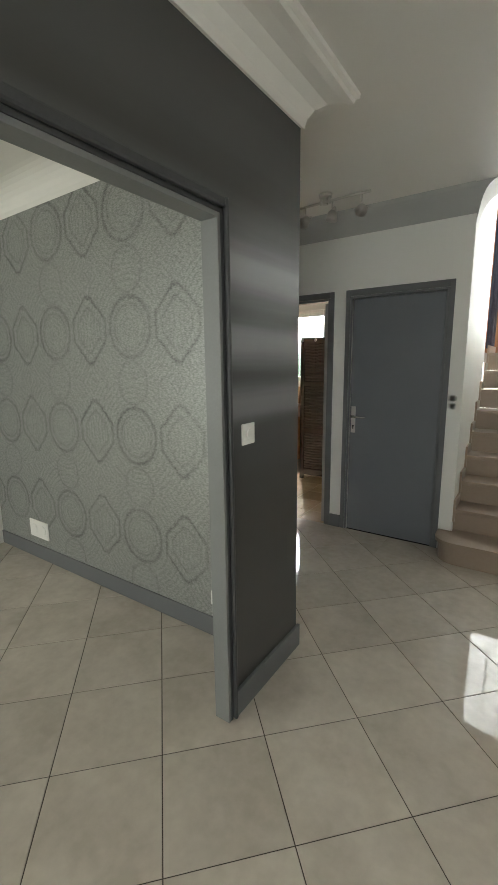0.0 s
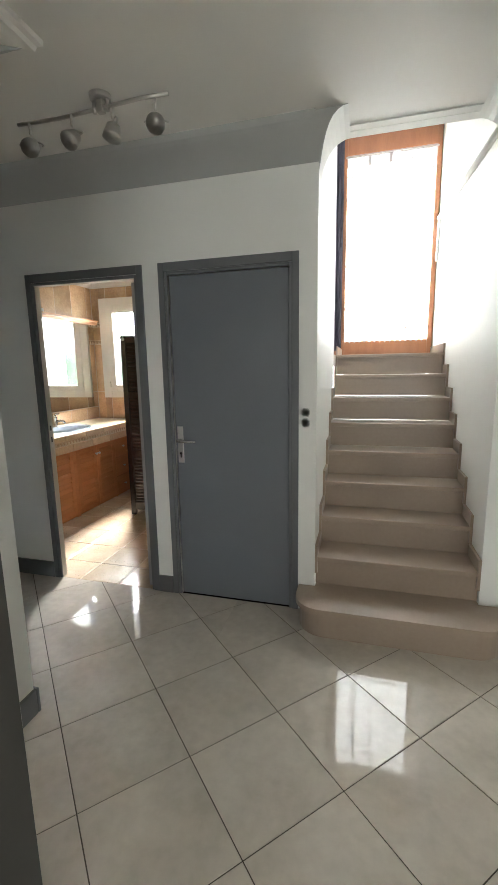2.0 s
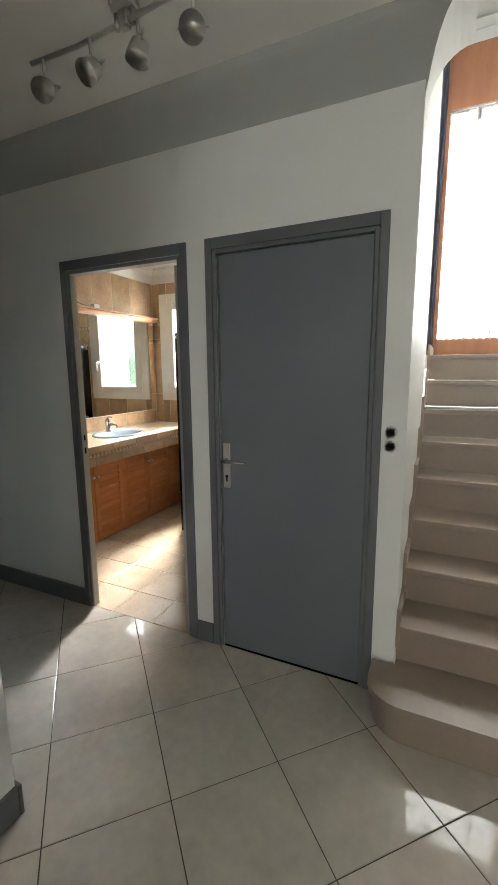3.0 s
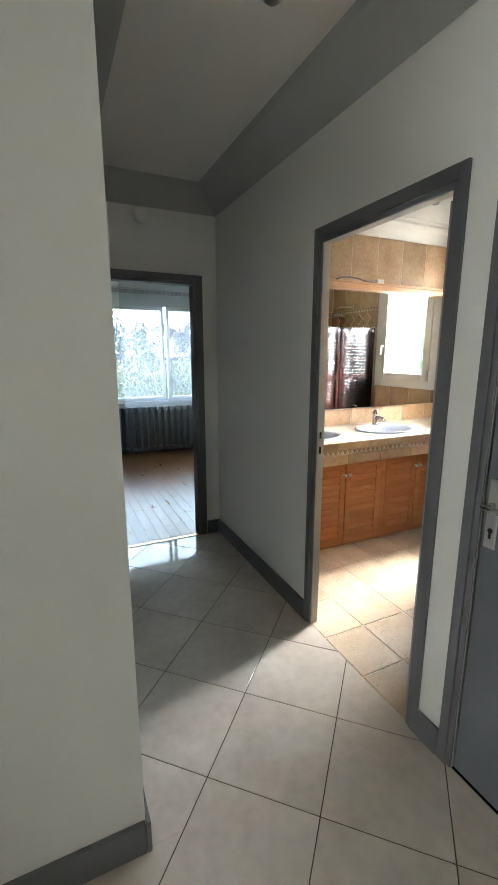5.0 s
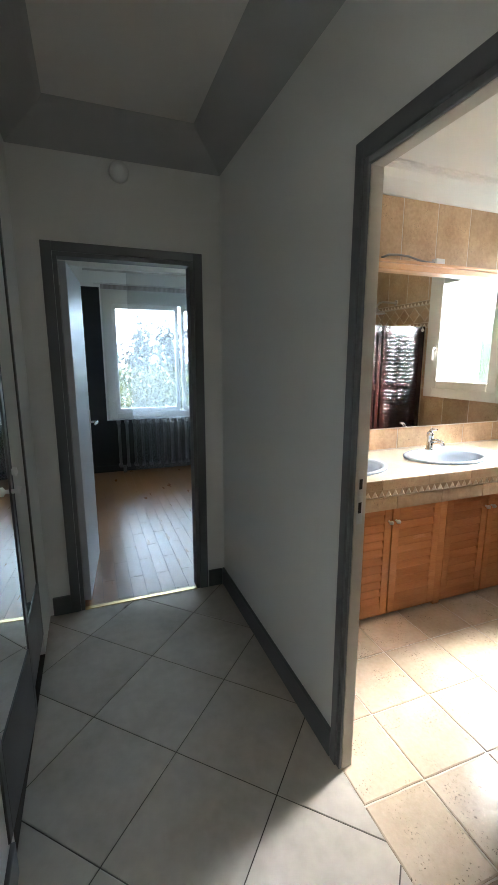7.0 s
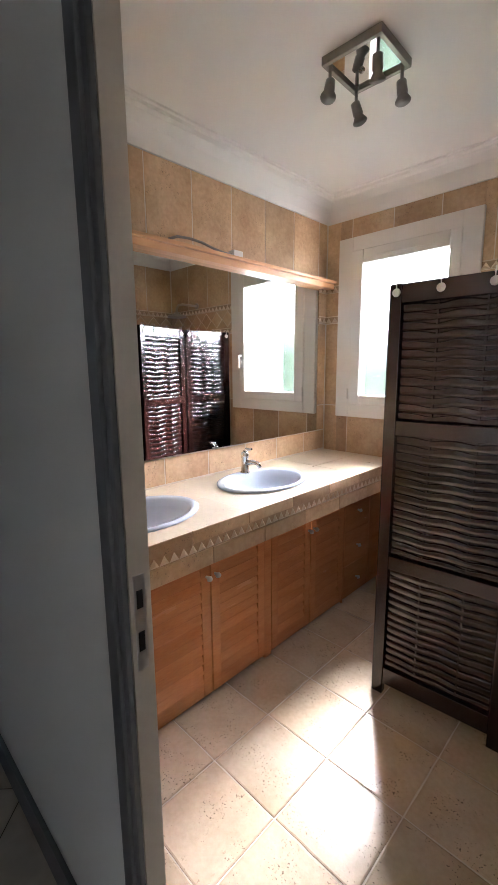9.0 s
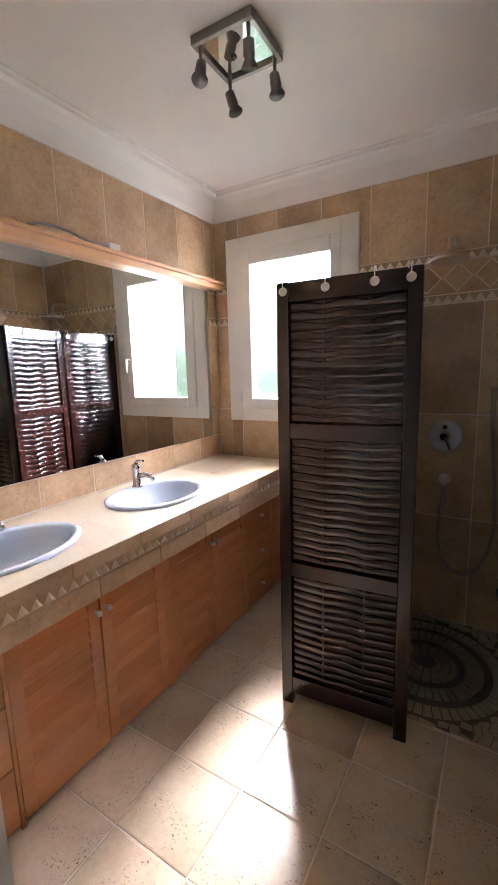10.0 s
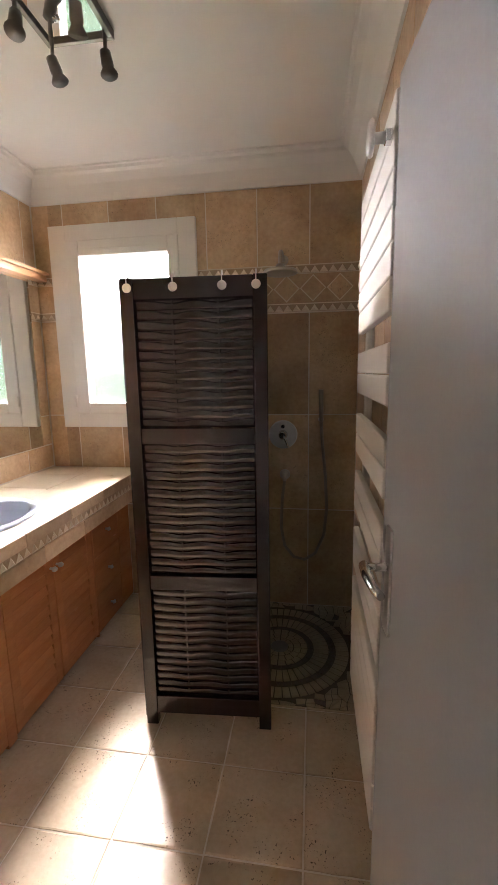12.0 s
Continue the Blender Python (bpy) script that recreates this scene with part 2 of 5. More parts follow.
SHELF_WOOD = mottled("pine_shelf_wood", (0.60, 0.33, 0.16), (0.72, 0.43, 0.23), 0.4, 2.5, 30, 0.05, stretch=(6, 1, 6))
SCREEN_WOOD = mottled("dark_stained_screen_wood", (0.017, 0.006, 0.005), (0.026, 0.008, 0.006), 0.2, 3, 40, 0.0, stretch=(5, 5, 1), spec=0.55, rough_var=0.0)
TRAVERTINE = mottled("honey_travertine_wall_tile", (0.40, 0.25, 0.138), (0.60, 0.425, 0.255), 0.40, 5, 45, 0.25, per_object=0.2, contrast=0.36, pits=0.5)
TRAV_FLOOR = mottled("tumbled_travertine_floor", (0.47, 0.36, 0.245), (0.65, 0.53, 0.39), 0.22, 5, 55, 0.25, per_object=0.13, contrast=0.45, pits=1.0)
TRAV_LIGHT = mottled("cream_travertine_top", (0.58, 0.47, 0.31), (0.70, 0.59, 0.43), 0.3, 5, 55, 0.15, per_object=0.06, pits=0.4)
TRAV_SHADE = mottled("recess_shade_stone", (0.34, 0.24, 0.15), (0.44, 0.325, 0.21), 0.6, 8, 90, 0.3)
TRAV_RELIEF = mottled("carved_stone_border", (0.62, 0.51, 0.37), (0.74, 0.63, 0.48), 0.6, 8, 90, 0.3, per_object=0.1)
PVC = mottled("white_window_plastic", (0.74, 0.72, 0.66), (0.80, 0.78, 0.72), 0.35, 2, 100, 0.02)
CERAMIC = mottled("pale_ceramic", (0.62, 0.70, 0.80), (0.66, 0.74, 0.84), 0.1, 2, 60, 0.0)
CHROME = mottled("chrome", (0.55, 0.54, 0.52), (0.68, 0.67, 0.65), 0.14, 6, 80, 0.0, metal=1.0, rough_var=0.05)
STEEL = mottled("brushed_steel", (0.55, 0.53, 0.50), (0.68, 0.66, 0.63), 0.3, 6, 80, 0.02, metal=1.0)
GUN = mottled("dark_nickel", (0.24, 0.22, 0.20), (0.32, 0.30, 0.28), 0.35, 6, 80, 0.02, metal=1.0)
# brown of the reflected room put into the metal's colour
DULL = mottled("room_reflection_nickel", (0.40, 0.34, 0.28), (0.52, 0.45, 0.38), 0.32, 6, 80, 0.02, metal=1.0)
BULB = mottled("lamp_glass", (0.62, 0.62, 0.6), (0.72, 0.72, 0.7), 0.4, 20, 80, 0.0)
PLASTIC = mottled("white_plastic", (0.76, 0.75, 0.72), (0.81, 0.80, 0.77), 0.4, 3, 80, 0.0)
RAD_WHITE = mottled("white_enamel", (0.70, 0.67, 0.61), (0.75, 0.72, 0.66), 0.62, 3, 80, 0.01, spec=0.2)
# darkened and browned as if mirroring the tiled room
HOSE = mottled("room_reflection_hose_metal", (0.30, 0.25, 0.20), (0.42, 0.36, 0.30), 0.45, 6, 120, 0.03, metal=1.0)
PARQUET = mottled("varnished_parquet", (0.23, 0.105, 0.042), (0.28, 0.135, 0.057), 0.3, 2, 30, 0.03, stretch=(1, 5, 1), per_object=0.06, spec=0.3)
BLACK_WALL = mottled("black_wall_and_shade", (0.012, 0.012, 0.014), (0.02, 0.02, 0.022), 0.6, 3, 80, 0.05)
BLACK = mottled("black_shadow_gap", (0.01, 0.01, 0.01), (0.015, 0.015, 0.015), 0.7, 3, 80, 0.0)
PEBBLE = mottled("mosaic_stone", (0.34, 0.25, 0.165), (0.50, 0.39, 0.27), 0.45, 9, 80, 0.2, contrast=0.4)
PEBBLE_DARK = mottled("dark_mosaic_stone", (0.07, 0.045, 0.035), (0.12, 0.08, 0.06), 0.4, 9, 80, 0.2)
MIRROR, _n, _l, _p = material("mirror_silver")
_p.inputs["Base Color"].default_value, _p.inputs["Metallic"].default_value, _p.inputs["Roughness"].default_value = (0.86, 0.88, 0.87, 1), 1.0, 0.01
GLASS = see_through("clear_pane", (0.8, 0.85, 0.85), 0.92)
FROST = see_through("frosted_pane", (0.85, 0.9, 0.88), 0.85, 0.25)
LACE_THICK = see_through("gathered_lace", (0.46, 0.41, 0.40), 0.06, 0.9)
SHEER = see_through("sheer_voile", (0.45, 0.48, 0.52), 0.78, 0.9, cloth=True)
VOILE = see_through("long_voile", (0.55, 0.58, 0.62), 0.68, 0.9, cloth=True)
STAIR_LACE = see_through("dense_stair_lace", (0.85, 0.84, 0.82), 0.62, 0.9, cloth=True)
BLUE_CLOTH = mottled("dark_blue_satin", (0.05, 0.05, 0.075), (0.09, 0.09, 0.13), 0.3, 6, 60, 0.1)
LEAF_PAINT = mottled("pale_grey_door_paint", (0.34, 0.335, 0.325), (0.375, 0.37, 0.36), 0.75, 2, 120, 0.03, spec=0.12)


# ---- building helpers ----
def box(bm, x0, x1, y0, y1, z0, z1, bevel=0.0):
    v = [bm.verts.new((x, y, z)) for z in (z0, z1) for x, y in ((x0, y0), (x1, y0), (x1, y1), (x0, y1))]
    f = [bm.faces.new([v[i] for i in q]) for q in ((3, 2, 1, 0), (4, 5, 6, 7), (0, 1, 5, 4), (1, 2, 6, 5), (2, 3, 7, 6), (3, 0, 4, 7))]
    if bevel:
        e = list({e for q in f for e in q.edges})
        bmesh.ops.bevel(bm, geom=e, offset=bevel, segments=2, affect="EDGES", profile=0.5)
    return bm


def boxes(*rows, bevel=0.0):
    bm = bmesh.new()
    for r in rows:
        box(bm, *r, bevel=bevel)
    return bm


def tube(points, radius, sides=10, closed_ends=True):
    """A round bar along a line of points; radius one number or one a point."""
    bm = bmesh.new()
    pts = [Vector(p) for p in points]
    rad = [radius] * len(pts) if isinstance(radius, (int, float)) else radius
    rings, side = [], None
    for i, p in enumerate(pts):
        d = (pts[min(i + 1, len(pts) - 1)] - pts[max(i - 1, 0)]).normalized()
        if side is None:
            side = d.orthogonal().normalized()
        side = (side - d * side.dot(d)).normalized()
        up = d.cross(side)
        rings.append([bm.verts.new(p + rad[i] * (side * math.cos(a) + up * math.sin(a))) for a in (2 * math.pi * k / sides for k in range(sides))])
    for a, b in zip(rings, rings[1:]):
        for k in range(sides):
            f = bm.faces.new((a[k], a[(k + 1) % sides], b[(k + 1) % sides], b[k]))
            f.smooth = True
    if closed_ends:
        bm.faces.new(rings[0][::-1]), bm.faces.new(rings[-1])
    return bm


def extrude(profile, axis, a, b, smooth=False):
    """A closed outline of (u, v) drawn out along an axis: u, v are (y, z) for x, (x, z) for y, (x, y) for z."""
    bm = bmesh.new()
    place = {"x": lambda u, v, w: (w, u, v), "y": lambda u, v, w: (u, w, v), "z": lambda u, v, w: (u, v, w)}[axis]
    r0 = [bm.verts.new(place(u, v, a)) for u, v in profile]
    r1 = [bm.verts.new(place(u, v, b)) for u, v in profile]
    n = len(profile)
    for i in range(n):
        f = bm.faces.new((r0[i], r0[(i + 1) % n], r1[(i + 1) % n], r1[i]))
        f.smooth = smooth
    bm.faces.new(r0[::-1]), bm.faces.new(r1)
    bmesh.ops.recalc_face_normals(bm, faces=bm.faces)
    return bm


def merge(*parts):
    """Several bmeshes in one."""
    out = bmesh.new()
    for b in parts:
        me = bpy.data.meshes.new("tmp")
        b.to_mesh(me)
        out.from_mesh(me)
        bpy.data.meshes.remove(me)
        b.free()
    return out


def moved(bm, m):
    bm.transform(m)
    return bm


def mesh_of(name, bm, mat):
    me = bpy.data.meshes.new(name)
    bm.to_mesh(me)
    bm.free()
    me.materials.append(mat)
    return me


def part(name, bm, mat, parent, label=""):
    ob = new(name, mesh_of(name, bm, mat))
    ob.parent = parent
    if label:
        ob["label"] = label
    return ob


def thing(name, label, category, at=(0, 0, 0), turn=0.0, group=""):
    ob = new(name)
    ob.empty_display_size = 0.1
    ob.matrix_basis = pose(*at, 0, 0, turn)
    return tagged(ob, label, category, group)


def solid(name, bm, mat, label, category, kind="", group=""):
    return tagged(new(name, mesh_of(name, bm, mat)), label, category, group, kind)


def setting(name, bm, mat, label, category=""):
    return solid(name, bm, mat, label, category or name.split("_")[0], "structure")


# ---- the plan: walls along x and y, z = 0 at the hall floor ----
DOOR_Y = 3.685          # hall face of the wall with the doors and stairs
WT = 0.05              # its thickness at the doors
END_X = -3.52          # end of the corridor
SIDE_Y = 2.610          # corridor face of the closet wall
NIB_X = -1.372          # hall face of the closet block
DARK_X = -0.772         # hall face of the dark wall
DARK_Y = 1.987          # end of the dark wall
CEIL_Z = 2.65
BL, BR, BY, BC = -3.315, -1.378, 6.02, 2.61   # bathroom: mirror wall, radiator wall, window wall, ceiling
RIGHT_X, BACK_Y = 2.3, -2.6                  # unseen hall walls
LIV_X = -6.0

# ---- structure ----
# floors: one slab each, the tiles are laid on it at the end of the file
FLOOR_HALL = setting("floor_hall", boxes((LIV_X, RIGHT_X + 0.1, BACK_Y - 0.1, DOOR_Y + 0.004, -0.12, -0.003)), GROUT, "floor of polished cream tiles laid diagonally")
FLOOR_BATH = setting("floor_bathroom", boxes((BL - 0.1, BR + 0.1, DOOR_Y + 0.004, BY + 0.1, -0.12, -0.004)), BATH_GROUT, "floor of tumbled travertine tiles")
FLOOR_BED = setting("floor_bedroom", boxes((-7.05, END_X - 0.004, 1.0, 5.6, -0.12, -0.004)), PARQUET, "varnished wooden parquet floor")

# the wall with the doors: hall side white, two door openings and the stair opening
D1 = (-2.098, -1.374)
D2 = (-1.157, -0.437)
ST = (-0.281, 0.617)
HEAD = 2.015
ARCH = 2.645
curve = [(ST[0] + 0.15 - 0.15 * math.cos(a), 2.43 + 0.215 * math.sin(a)) for a in [k * math.pi / 20 for k in range(11)]]
arch = [(ST[0], 4.0)] + curve + [(ST[0] + ST[1] - x, z) for x, z in curve[::-1]] + [(ST[1], 4.0)]
WALL_DOORS = setting("wall_doors", merge(
    boxes((END_X, D1[0] - 0.02, DOOR_Y, DOOR_Y + WT, 0, 2.9), (D1[0] - 0.02, D1[1] + 0.01, DOOR_Y, DOOR_Y + WT, HEAD + 0.06, 2.9),
          (D1[1] + 0.01, D2[0], DOOR_Y, DOOR_Y + WT, 0, 2.9), (D2[0], D2[1], DOOR_Y, DOOR_Y + WT, HEAD, 2.9),
          (D2[1], ST[0], DOOR_Y, DOOR_Y + WT, 0, 4.0), (ST[1], RIGHT_X, DOOR_Y, DOOR_Y + WT, 0, 4.0)),
    extrude(arch, "y", DOOR_Y, DOOR_Y + WT)), WHITE, "white painted wall with door openings")
setting("wall_cupboard", boxes((D2[0] - 0.05, D2[1] + 0.05, DOOR_Y + 0.5, DOOR_Y + 0.55, 0, 2.4), (D2[0] - 0.1, D2[0] - 0.05, DOOR_Y + WT, DOOR_Y + 0.55, 0, 2.4), (D2[1] + 0.05, D2[1] + 0.1, DOOR_Y + WT, DOOR_Y + 0.55, 0, 2.4), (D2[0] - 0.1, D2[1] + 0.1, DOOR_Y + WT, DOOR_Y + 0.55, 2.4, 2.45)), WHITE, "plain wall behind the closed door")
setting("wall_corridor_end", merge(boxes((END_X - 0.08, END_X, 1.9, 2.795, 0, 2.9), (END_X - 0.08, END_X, 2.795, 3.50, 2.02, 2.9), (END_X - 0.08, END_X, 3.50, DOOR_Y, 0, 2.9))), WHITE, "white corridor end wall")
CL0, CL1 = -3.17, -2.21
setting("wall_closet", boxes((END_X, CL0, SIDE_Y - 0.08, SIDE_Y, 0, 2.9), (CL0, CL1, SIDE_Y - 0.08, SIDE_Y, 2.13, 2.9), (CL1, NIB_X, SIDE_Y - 0.08, SIDE_Y, 0, 2.9)), WHITE, "white wall with a mirrored closet")
setting("wall_nib", boxes((NIB_X - 0.08, NIB_X, DARK_Y, SIDE_Y - 0.08, 0, 2.9)), WHITE, "white return wall of the closet block")
setting("wall_living", boxes((LIV_X, DARK_X - 0.065, 1.815, DARK_Y - 0.003, 0, 2.9)), WHITE, "wall between the living room and the hall")
# dark wall with its wide opening
OP1, OPZ = 1.398, 2.0
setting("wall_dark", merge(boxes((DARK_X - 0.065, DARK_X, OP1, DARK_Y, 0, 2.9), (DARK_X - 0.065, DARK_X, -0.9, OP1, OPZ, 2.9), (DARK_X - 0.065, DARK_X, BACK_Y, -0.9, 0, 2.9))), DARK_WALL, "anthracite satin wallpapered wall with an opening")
setting("wall_white_end", boxes((NIB_X + 0.001, DARK_X - 0.004, DARK_Y - 0.002, DARK_Y + 0.004, 0, 2.9)), WHITE, "white end wall")
# unseen walls, with window openings added to light the hall and the living room
setting("wall_right", boxes((RIGHT_X, RIGHT_X + 0.15, BACK_Y, -0.6, 0, 2.9), (RIGHT_X, RIGHT_X + 0.15, 0.9, DOOR_Y + WT, 0, 2.9), (RIGHT_X, RIGHT_X + 0.15, -0.6, 0.9, 0, 0.9), (RIGHT_X, RIGHT_X + 0.15, -0.6, 0.9, 2.15, 2.9)), WHITE, "plain white hall wall")
setting("wall_back", boxes((LIV_X, -4.2, BACK_Y - 0.15, BACK_Y, 0, 2.9), (-2.4, 0.2, BACK_Y - 0.15, BACK_Y, 0, 2.9), (1.8, RIGHT_X, BACK_Y - 0.15, BACK_Y, 0, 2.9), (0.2, 1.8, BACK_Y - 0.15, BACK_Y, 0, 0.9), (0.2, 1.8, BACK_Y - 0.15, BACK_Y, 2.2, 2.9), (-4.2, -2.4, BACK_Y - 0.15, BACK_Y, 0, 0.3), (-4.2, -2.4, BACK_Y - 0.15, BACK_Y, 2.2, 2.9)), WHITE, "plain white wall")
setting("wall_living_far", boxes((LIV_X - 0.1, LIV_X, BACK_Y, 1.95, 0, 2.9)), WHITE, "plain white wall")
setting("ceiling_hall", boxes((LIV_X - 0.1, RIGHT_X, BACK_Y, DOOR_Y - 0.002, CEIL_Z, CEIL_Z + 0.25)), CEIL, "white painted ceiling", "ceiling")
# daylight beyond the added, unseen windows
solid("backdrop_hall", boxes((RIGHT_X + 0.6, RIGHT_X + 0.61, -1.6, 1.9, 0.2, 3.2)), glow("daylight_hall", (0.6, 0.62, 0.45), (1.0, 0.97, 0.92), 0.3, 1.2, SKY_HALL), "bright daylight beyond an added unseen window", "backdrop", "structure")
solid("backdrop_living", boxes((-5.2, 2.4, BACK_Y - 0.7, BACK_Y - 0.69, 0, 3.4)), glow("daylight_living", (0.6, 0.62, 0.45), (1.0, 0.97, 0.92), 0.3, 1.2, SKY_LIVING), "bright daylight beyond an added unseen window", "backdrop", "structure")

# coves
def flat_cove(out, drop):
    """A shallow cove, nearly a straight slope."""
    return [(out * (k / 10), CEIL_Z - 0.002 - (drop - 0.002) * (1 - k / 10) ** 0.8 * (1 - 0.12 * math.sin(math.pi * k / 10))) for k in range(11)] + [(out, CEIL_Z), (0, CEIL_Z)]

FC = flat_cove(0.19, 0.145)


def sweep(profile, path, first, last, smooth=False):
    """Draws a cornice profile along the line path with mitred corners; it stands out to the line's right. Builds the stretches first to last."""
    bm = bmesh.new()
    pts = [Vector(p) for p in path]
    rings = []
    for i, p in enumerate(pts):
        d0 = (p - pts[i - 1]).normalized() if i else (pts[1] - p).normalized()
        d1 = (pts[i + 1] - p).normalized() if i + 1 < len(pts) else d0
        n0, n1 = Vector((d0.y, -d0.x)), Vector((d1.y, -d1.x))
        k = (n0 + n1) / max(0.2, 1 + n0.dot(n1))
        rings.append([(p.x + k.x * u, p.y + k.y * u, v) for u, v in profile])
    n = len(profile)
    for i in range(first, last):
        ra, rb = ([bm.verts.new(c) for c in rings[j]] for j in (i, i + 1))
        for k in range(n):
            bm.faces.new((ra[k], ra[(k + 1) % n], rb[(k + 1) % n], rb[k])).smooth = smooth and k < 10
        bm.faces.new(ra[::-1]), bm.faces.new(rb)
    bmesh.ops.recalc_face_normals(bm, faces=bm.faces)
    return bm


WC = [(0.001, 2.49), (0.012, 2.49), (0.02, 2.525), (0.045, 2.565), (0.085, 2.592), (0.135, 2.602), (0.17, 2.605), (0.176, 2.622), (0.19, 2.63), (0.192, CEIL_Z - 0.001), (0.001, CEIL_Z - 0.001)]
BLOCK = [(DARK_X, BACK_Y), (DARK_X, DARK_Y), (NIB_X, DARK_Y), (NIB_X, SIDE_Y), (END_X, SIDE_Y), (END_X, DOOR_Y), (ST[0], DOOR_Y)]
setting("trim_cove_white", sweep(WC, BLOCK, 0, 3), CEIL, "white moulded plaster cornice", "trim")
setting("trim_cove_grey", sweep([(u + 0.001, v) for u, v in FC], BLOCK, 3, 6), COVE_GREY, "grey painted ceiling cove", "trim")


def arch_corner(front, right=False):
    """The cut end of the grey cove over the stair arch (front) and the white underside of the arch."""
    def out(z):
        for (u0, z0), (u1, z1) in zip(FC[:10], FC[1:11]):
            if z <= z1:
                return max(0.0, u0 + (u1 - u0) * (z - z0) / (z1 - z0))
        return FC[10][0]
    bm = bmesh.new()
    rows = []
    for x, z in curve:
        y = DOOR_Y - out(z) - 0.002
        rows.append([bm.verts.new(c) for c in (((ST[0] - 0.001, y, z), (x, y, z)) if front else ((x, y, z), (x, DOOR_Y + 0.115, z - 0.001)))])
    for r0, r1 in zip(rows, rows[1:]):
        bm.faces.new((r0[0], r0[1], r1[1], r1[0]))
    geo = bmesh.ops.extrude_face_region(bm, geom=list(bm.faces))
    bmesh.ops.translate(bm, verts=[v for v in geo["geom"] if isinstance(v, bmesh.types.BMVert)], vec=(0, 0.004, 0) if front else (-0.003, 0, 0.003))
    if right:
        for v in bm.verts:
            v.co.x = ST[0] + ST[1] - v.co.x
    bmesh.ops.recalc_face_normals(bm, faces=bm.faces)
    return bm


setting("trim_arch_spandrel", arch_corner(True), COVE_GREY, "grey cove end over the stair arch", "trim")
setting("trim_arch_lining", arch_corner(False), WHITE, "white underside of the stair arch", "trim")
setting("trim_arch_spandrel_right", arch_corner(True, True), WHITE, "white cove end over the stair arch", "trim")
setting("trim_arch_lining_right", arch_corner(False, True), WHITE, "white underside of the stair arch", "trim")
setting("trim_arch_soffit", boxes((ST[0] + 0.12, ST[1] - 0.12, DOOR_Y + WT + 0.001, DOOR_Y + 0.115, ARCH - 0.001, 2.9)), WHITE, "white underside of the stair arch", "trim")
setting("trim_cove_right", extrude([(DOOR_Y - u - 0.002, v) for u, v in FC], "x", ST[1], RIGHT_X), WHITE, "white ceiling cove", "trim")
LC = [(0.001, 2.49)] + [(0.16 - 0.155 * math.cos(k * math.pi / 16), 2.49 + 0.158 * math.sin(k * math.pi / 16)) for k in range(9)] + [(0.001, CEIL_Z - 0.001)]
setting("trim_cove_living", extrude([(1.812 - u, v) for u, v in LC], "x", LIV_X, DARK_X - 0.065), CEIL, "white moulded cornice", "trim")

# baseboards
BB = 0.115
def board(name, *rows):
    return setting(name, boxes(*rows, bevel=0.003), TRIM_GREY, "grey painted baseboard", "baseboard")
board("baseboard_doors", (END_X, D1[0] - 0.058, DOOR_Y - 0.016, DOOR_Y - 0.001, 0.001, BB))
board("baseboard_middle", (D1[1] + 0.058, D2[0] - 0.058, DOOR_Y - 0.016, DOOR_Y - 0.001, 0.001, BB))
board("baseboard_end", (END_X + 0.001, END_X + 0.016, SIDE_Y + 0.02, 2.728, 0.001, BB))
board("baseboard_end_b", (END_X + 0.001, END_X + 0.016, 3.574, DOOR_Y - 0.02, 0.001, BB))
board("baseboard_closet", (CL1 + 0.05, NIB_X + 0.015, SIDE_Y + 0.001, SIDE_Y + 0.015, 0.001, BB))
board("baseboard_nib", (NIB_X - 0.002, NIB_X + 0.014, DARK_Y + 0.02, SIDE_Y - 0.001, 0.001, BB))
board("baseboard_dark", (DARK_X + 0.001, DARK_X + 0.016, OP1 + 0.035, DARK_Y + 0.015, 0.001, BB + 0.008))
board("baseboard_white_end", (NIB_X + 0.016, DARK_X + 0.0, DARK_Y + 0.005, DARK_Y + 0.018, 0.001, BB))
board("baseboard_wallpaper", (LIV_X, DARK_X - 0.065, 1.80, 1.814, 0.001, BB))
board("baseboard_right", (0.72, RIGHT_X, DOOR_Y - 0.016, DOOR_Y - 0.001, 0.001, BB))

# wallpapered living-room wall
setting("wall_wallpaper", boxes((LIV_X, DARK_X - 0.066, 1.809, 1.814, BB, 2.49)), WALLPAPER, "silver grey medallion wallpaper", "wallpaper")

# bathroom shell
WIN = (-3.04, -2.45, 1.28, 2.20)
setting("wall_mirror", boxes((BL - 0.12, BL, DOOR_Y + WT, BY, 0, 2.9)), BATH_GROUT, "travertine tiled bathroom wall")
setting("wall_window", boxes((BL - 0.12, WIN[0], BY, BY + 0.09, 0, 2.9), (WIN[1], BR + 0.12, BY, BY + 0.09, 0, 2.9), (WIN[0], WIN[1], BY, BY + 0.09, 0, WIN[2]), (WIN[0], WIN[1], BY, BY + 0.09, WIN[3], 2.9)), BATH_GROUT, "travertine tiled window wall")
setting("wall_radiator", boxes((BR, BR + 0.12, DOOR_Y + WT, BY, 0, 2.9)), BATH_GROUT, "travertine tiled bathroom wall")
setting("wall_bath_near", boxes((BL, D1[0] - 0.08, DOOR_Y + WT, DOOR_Y + WT + 0.01, 0, 2.9)), TRAVERTINE, "tiled wall beside the bathroom door")
setting("ceiling_bathroom", boxes((BL - 0.1, BR + 0.1, DOOR_Y + WT, BY + 0.05, BC, BC + 0.2)), CEIL, "white painted ceiling", "ceiling")
BCV = [(0, 2.466), (0.012, 2.466), (0.022, 2.492), (0.05, 2.544), (0.085, 2.579), (0.11, 2.586), (0.115, 2.599), (0.125, 2.602), (0.127, BC), (0, BC)]
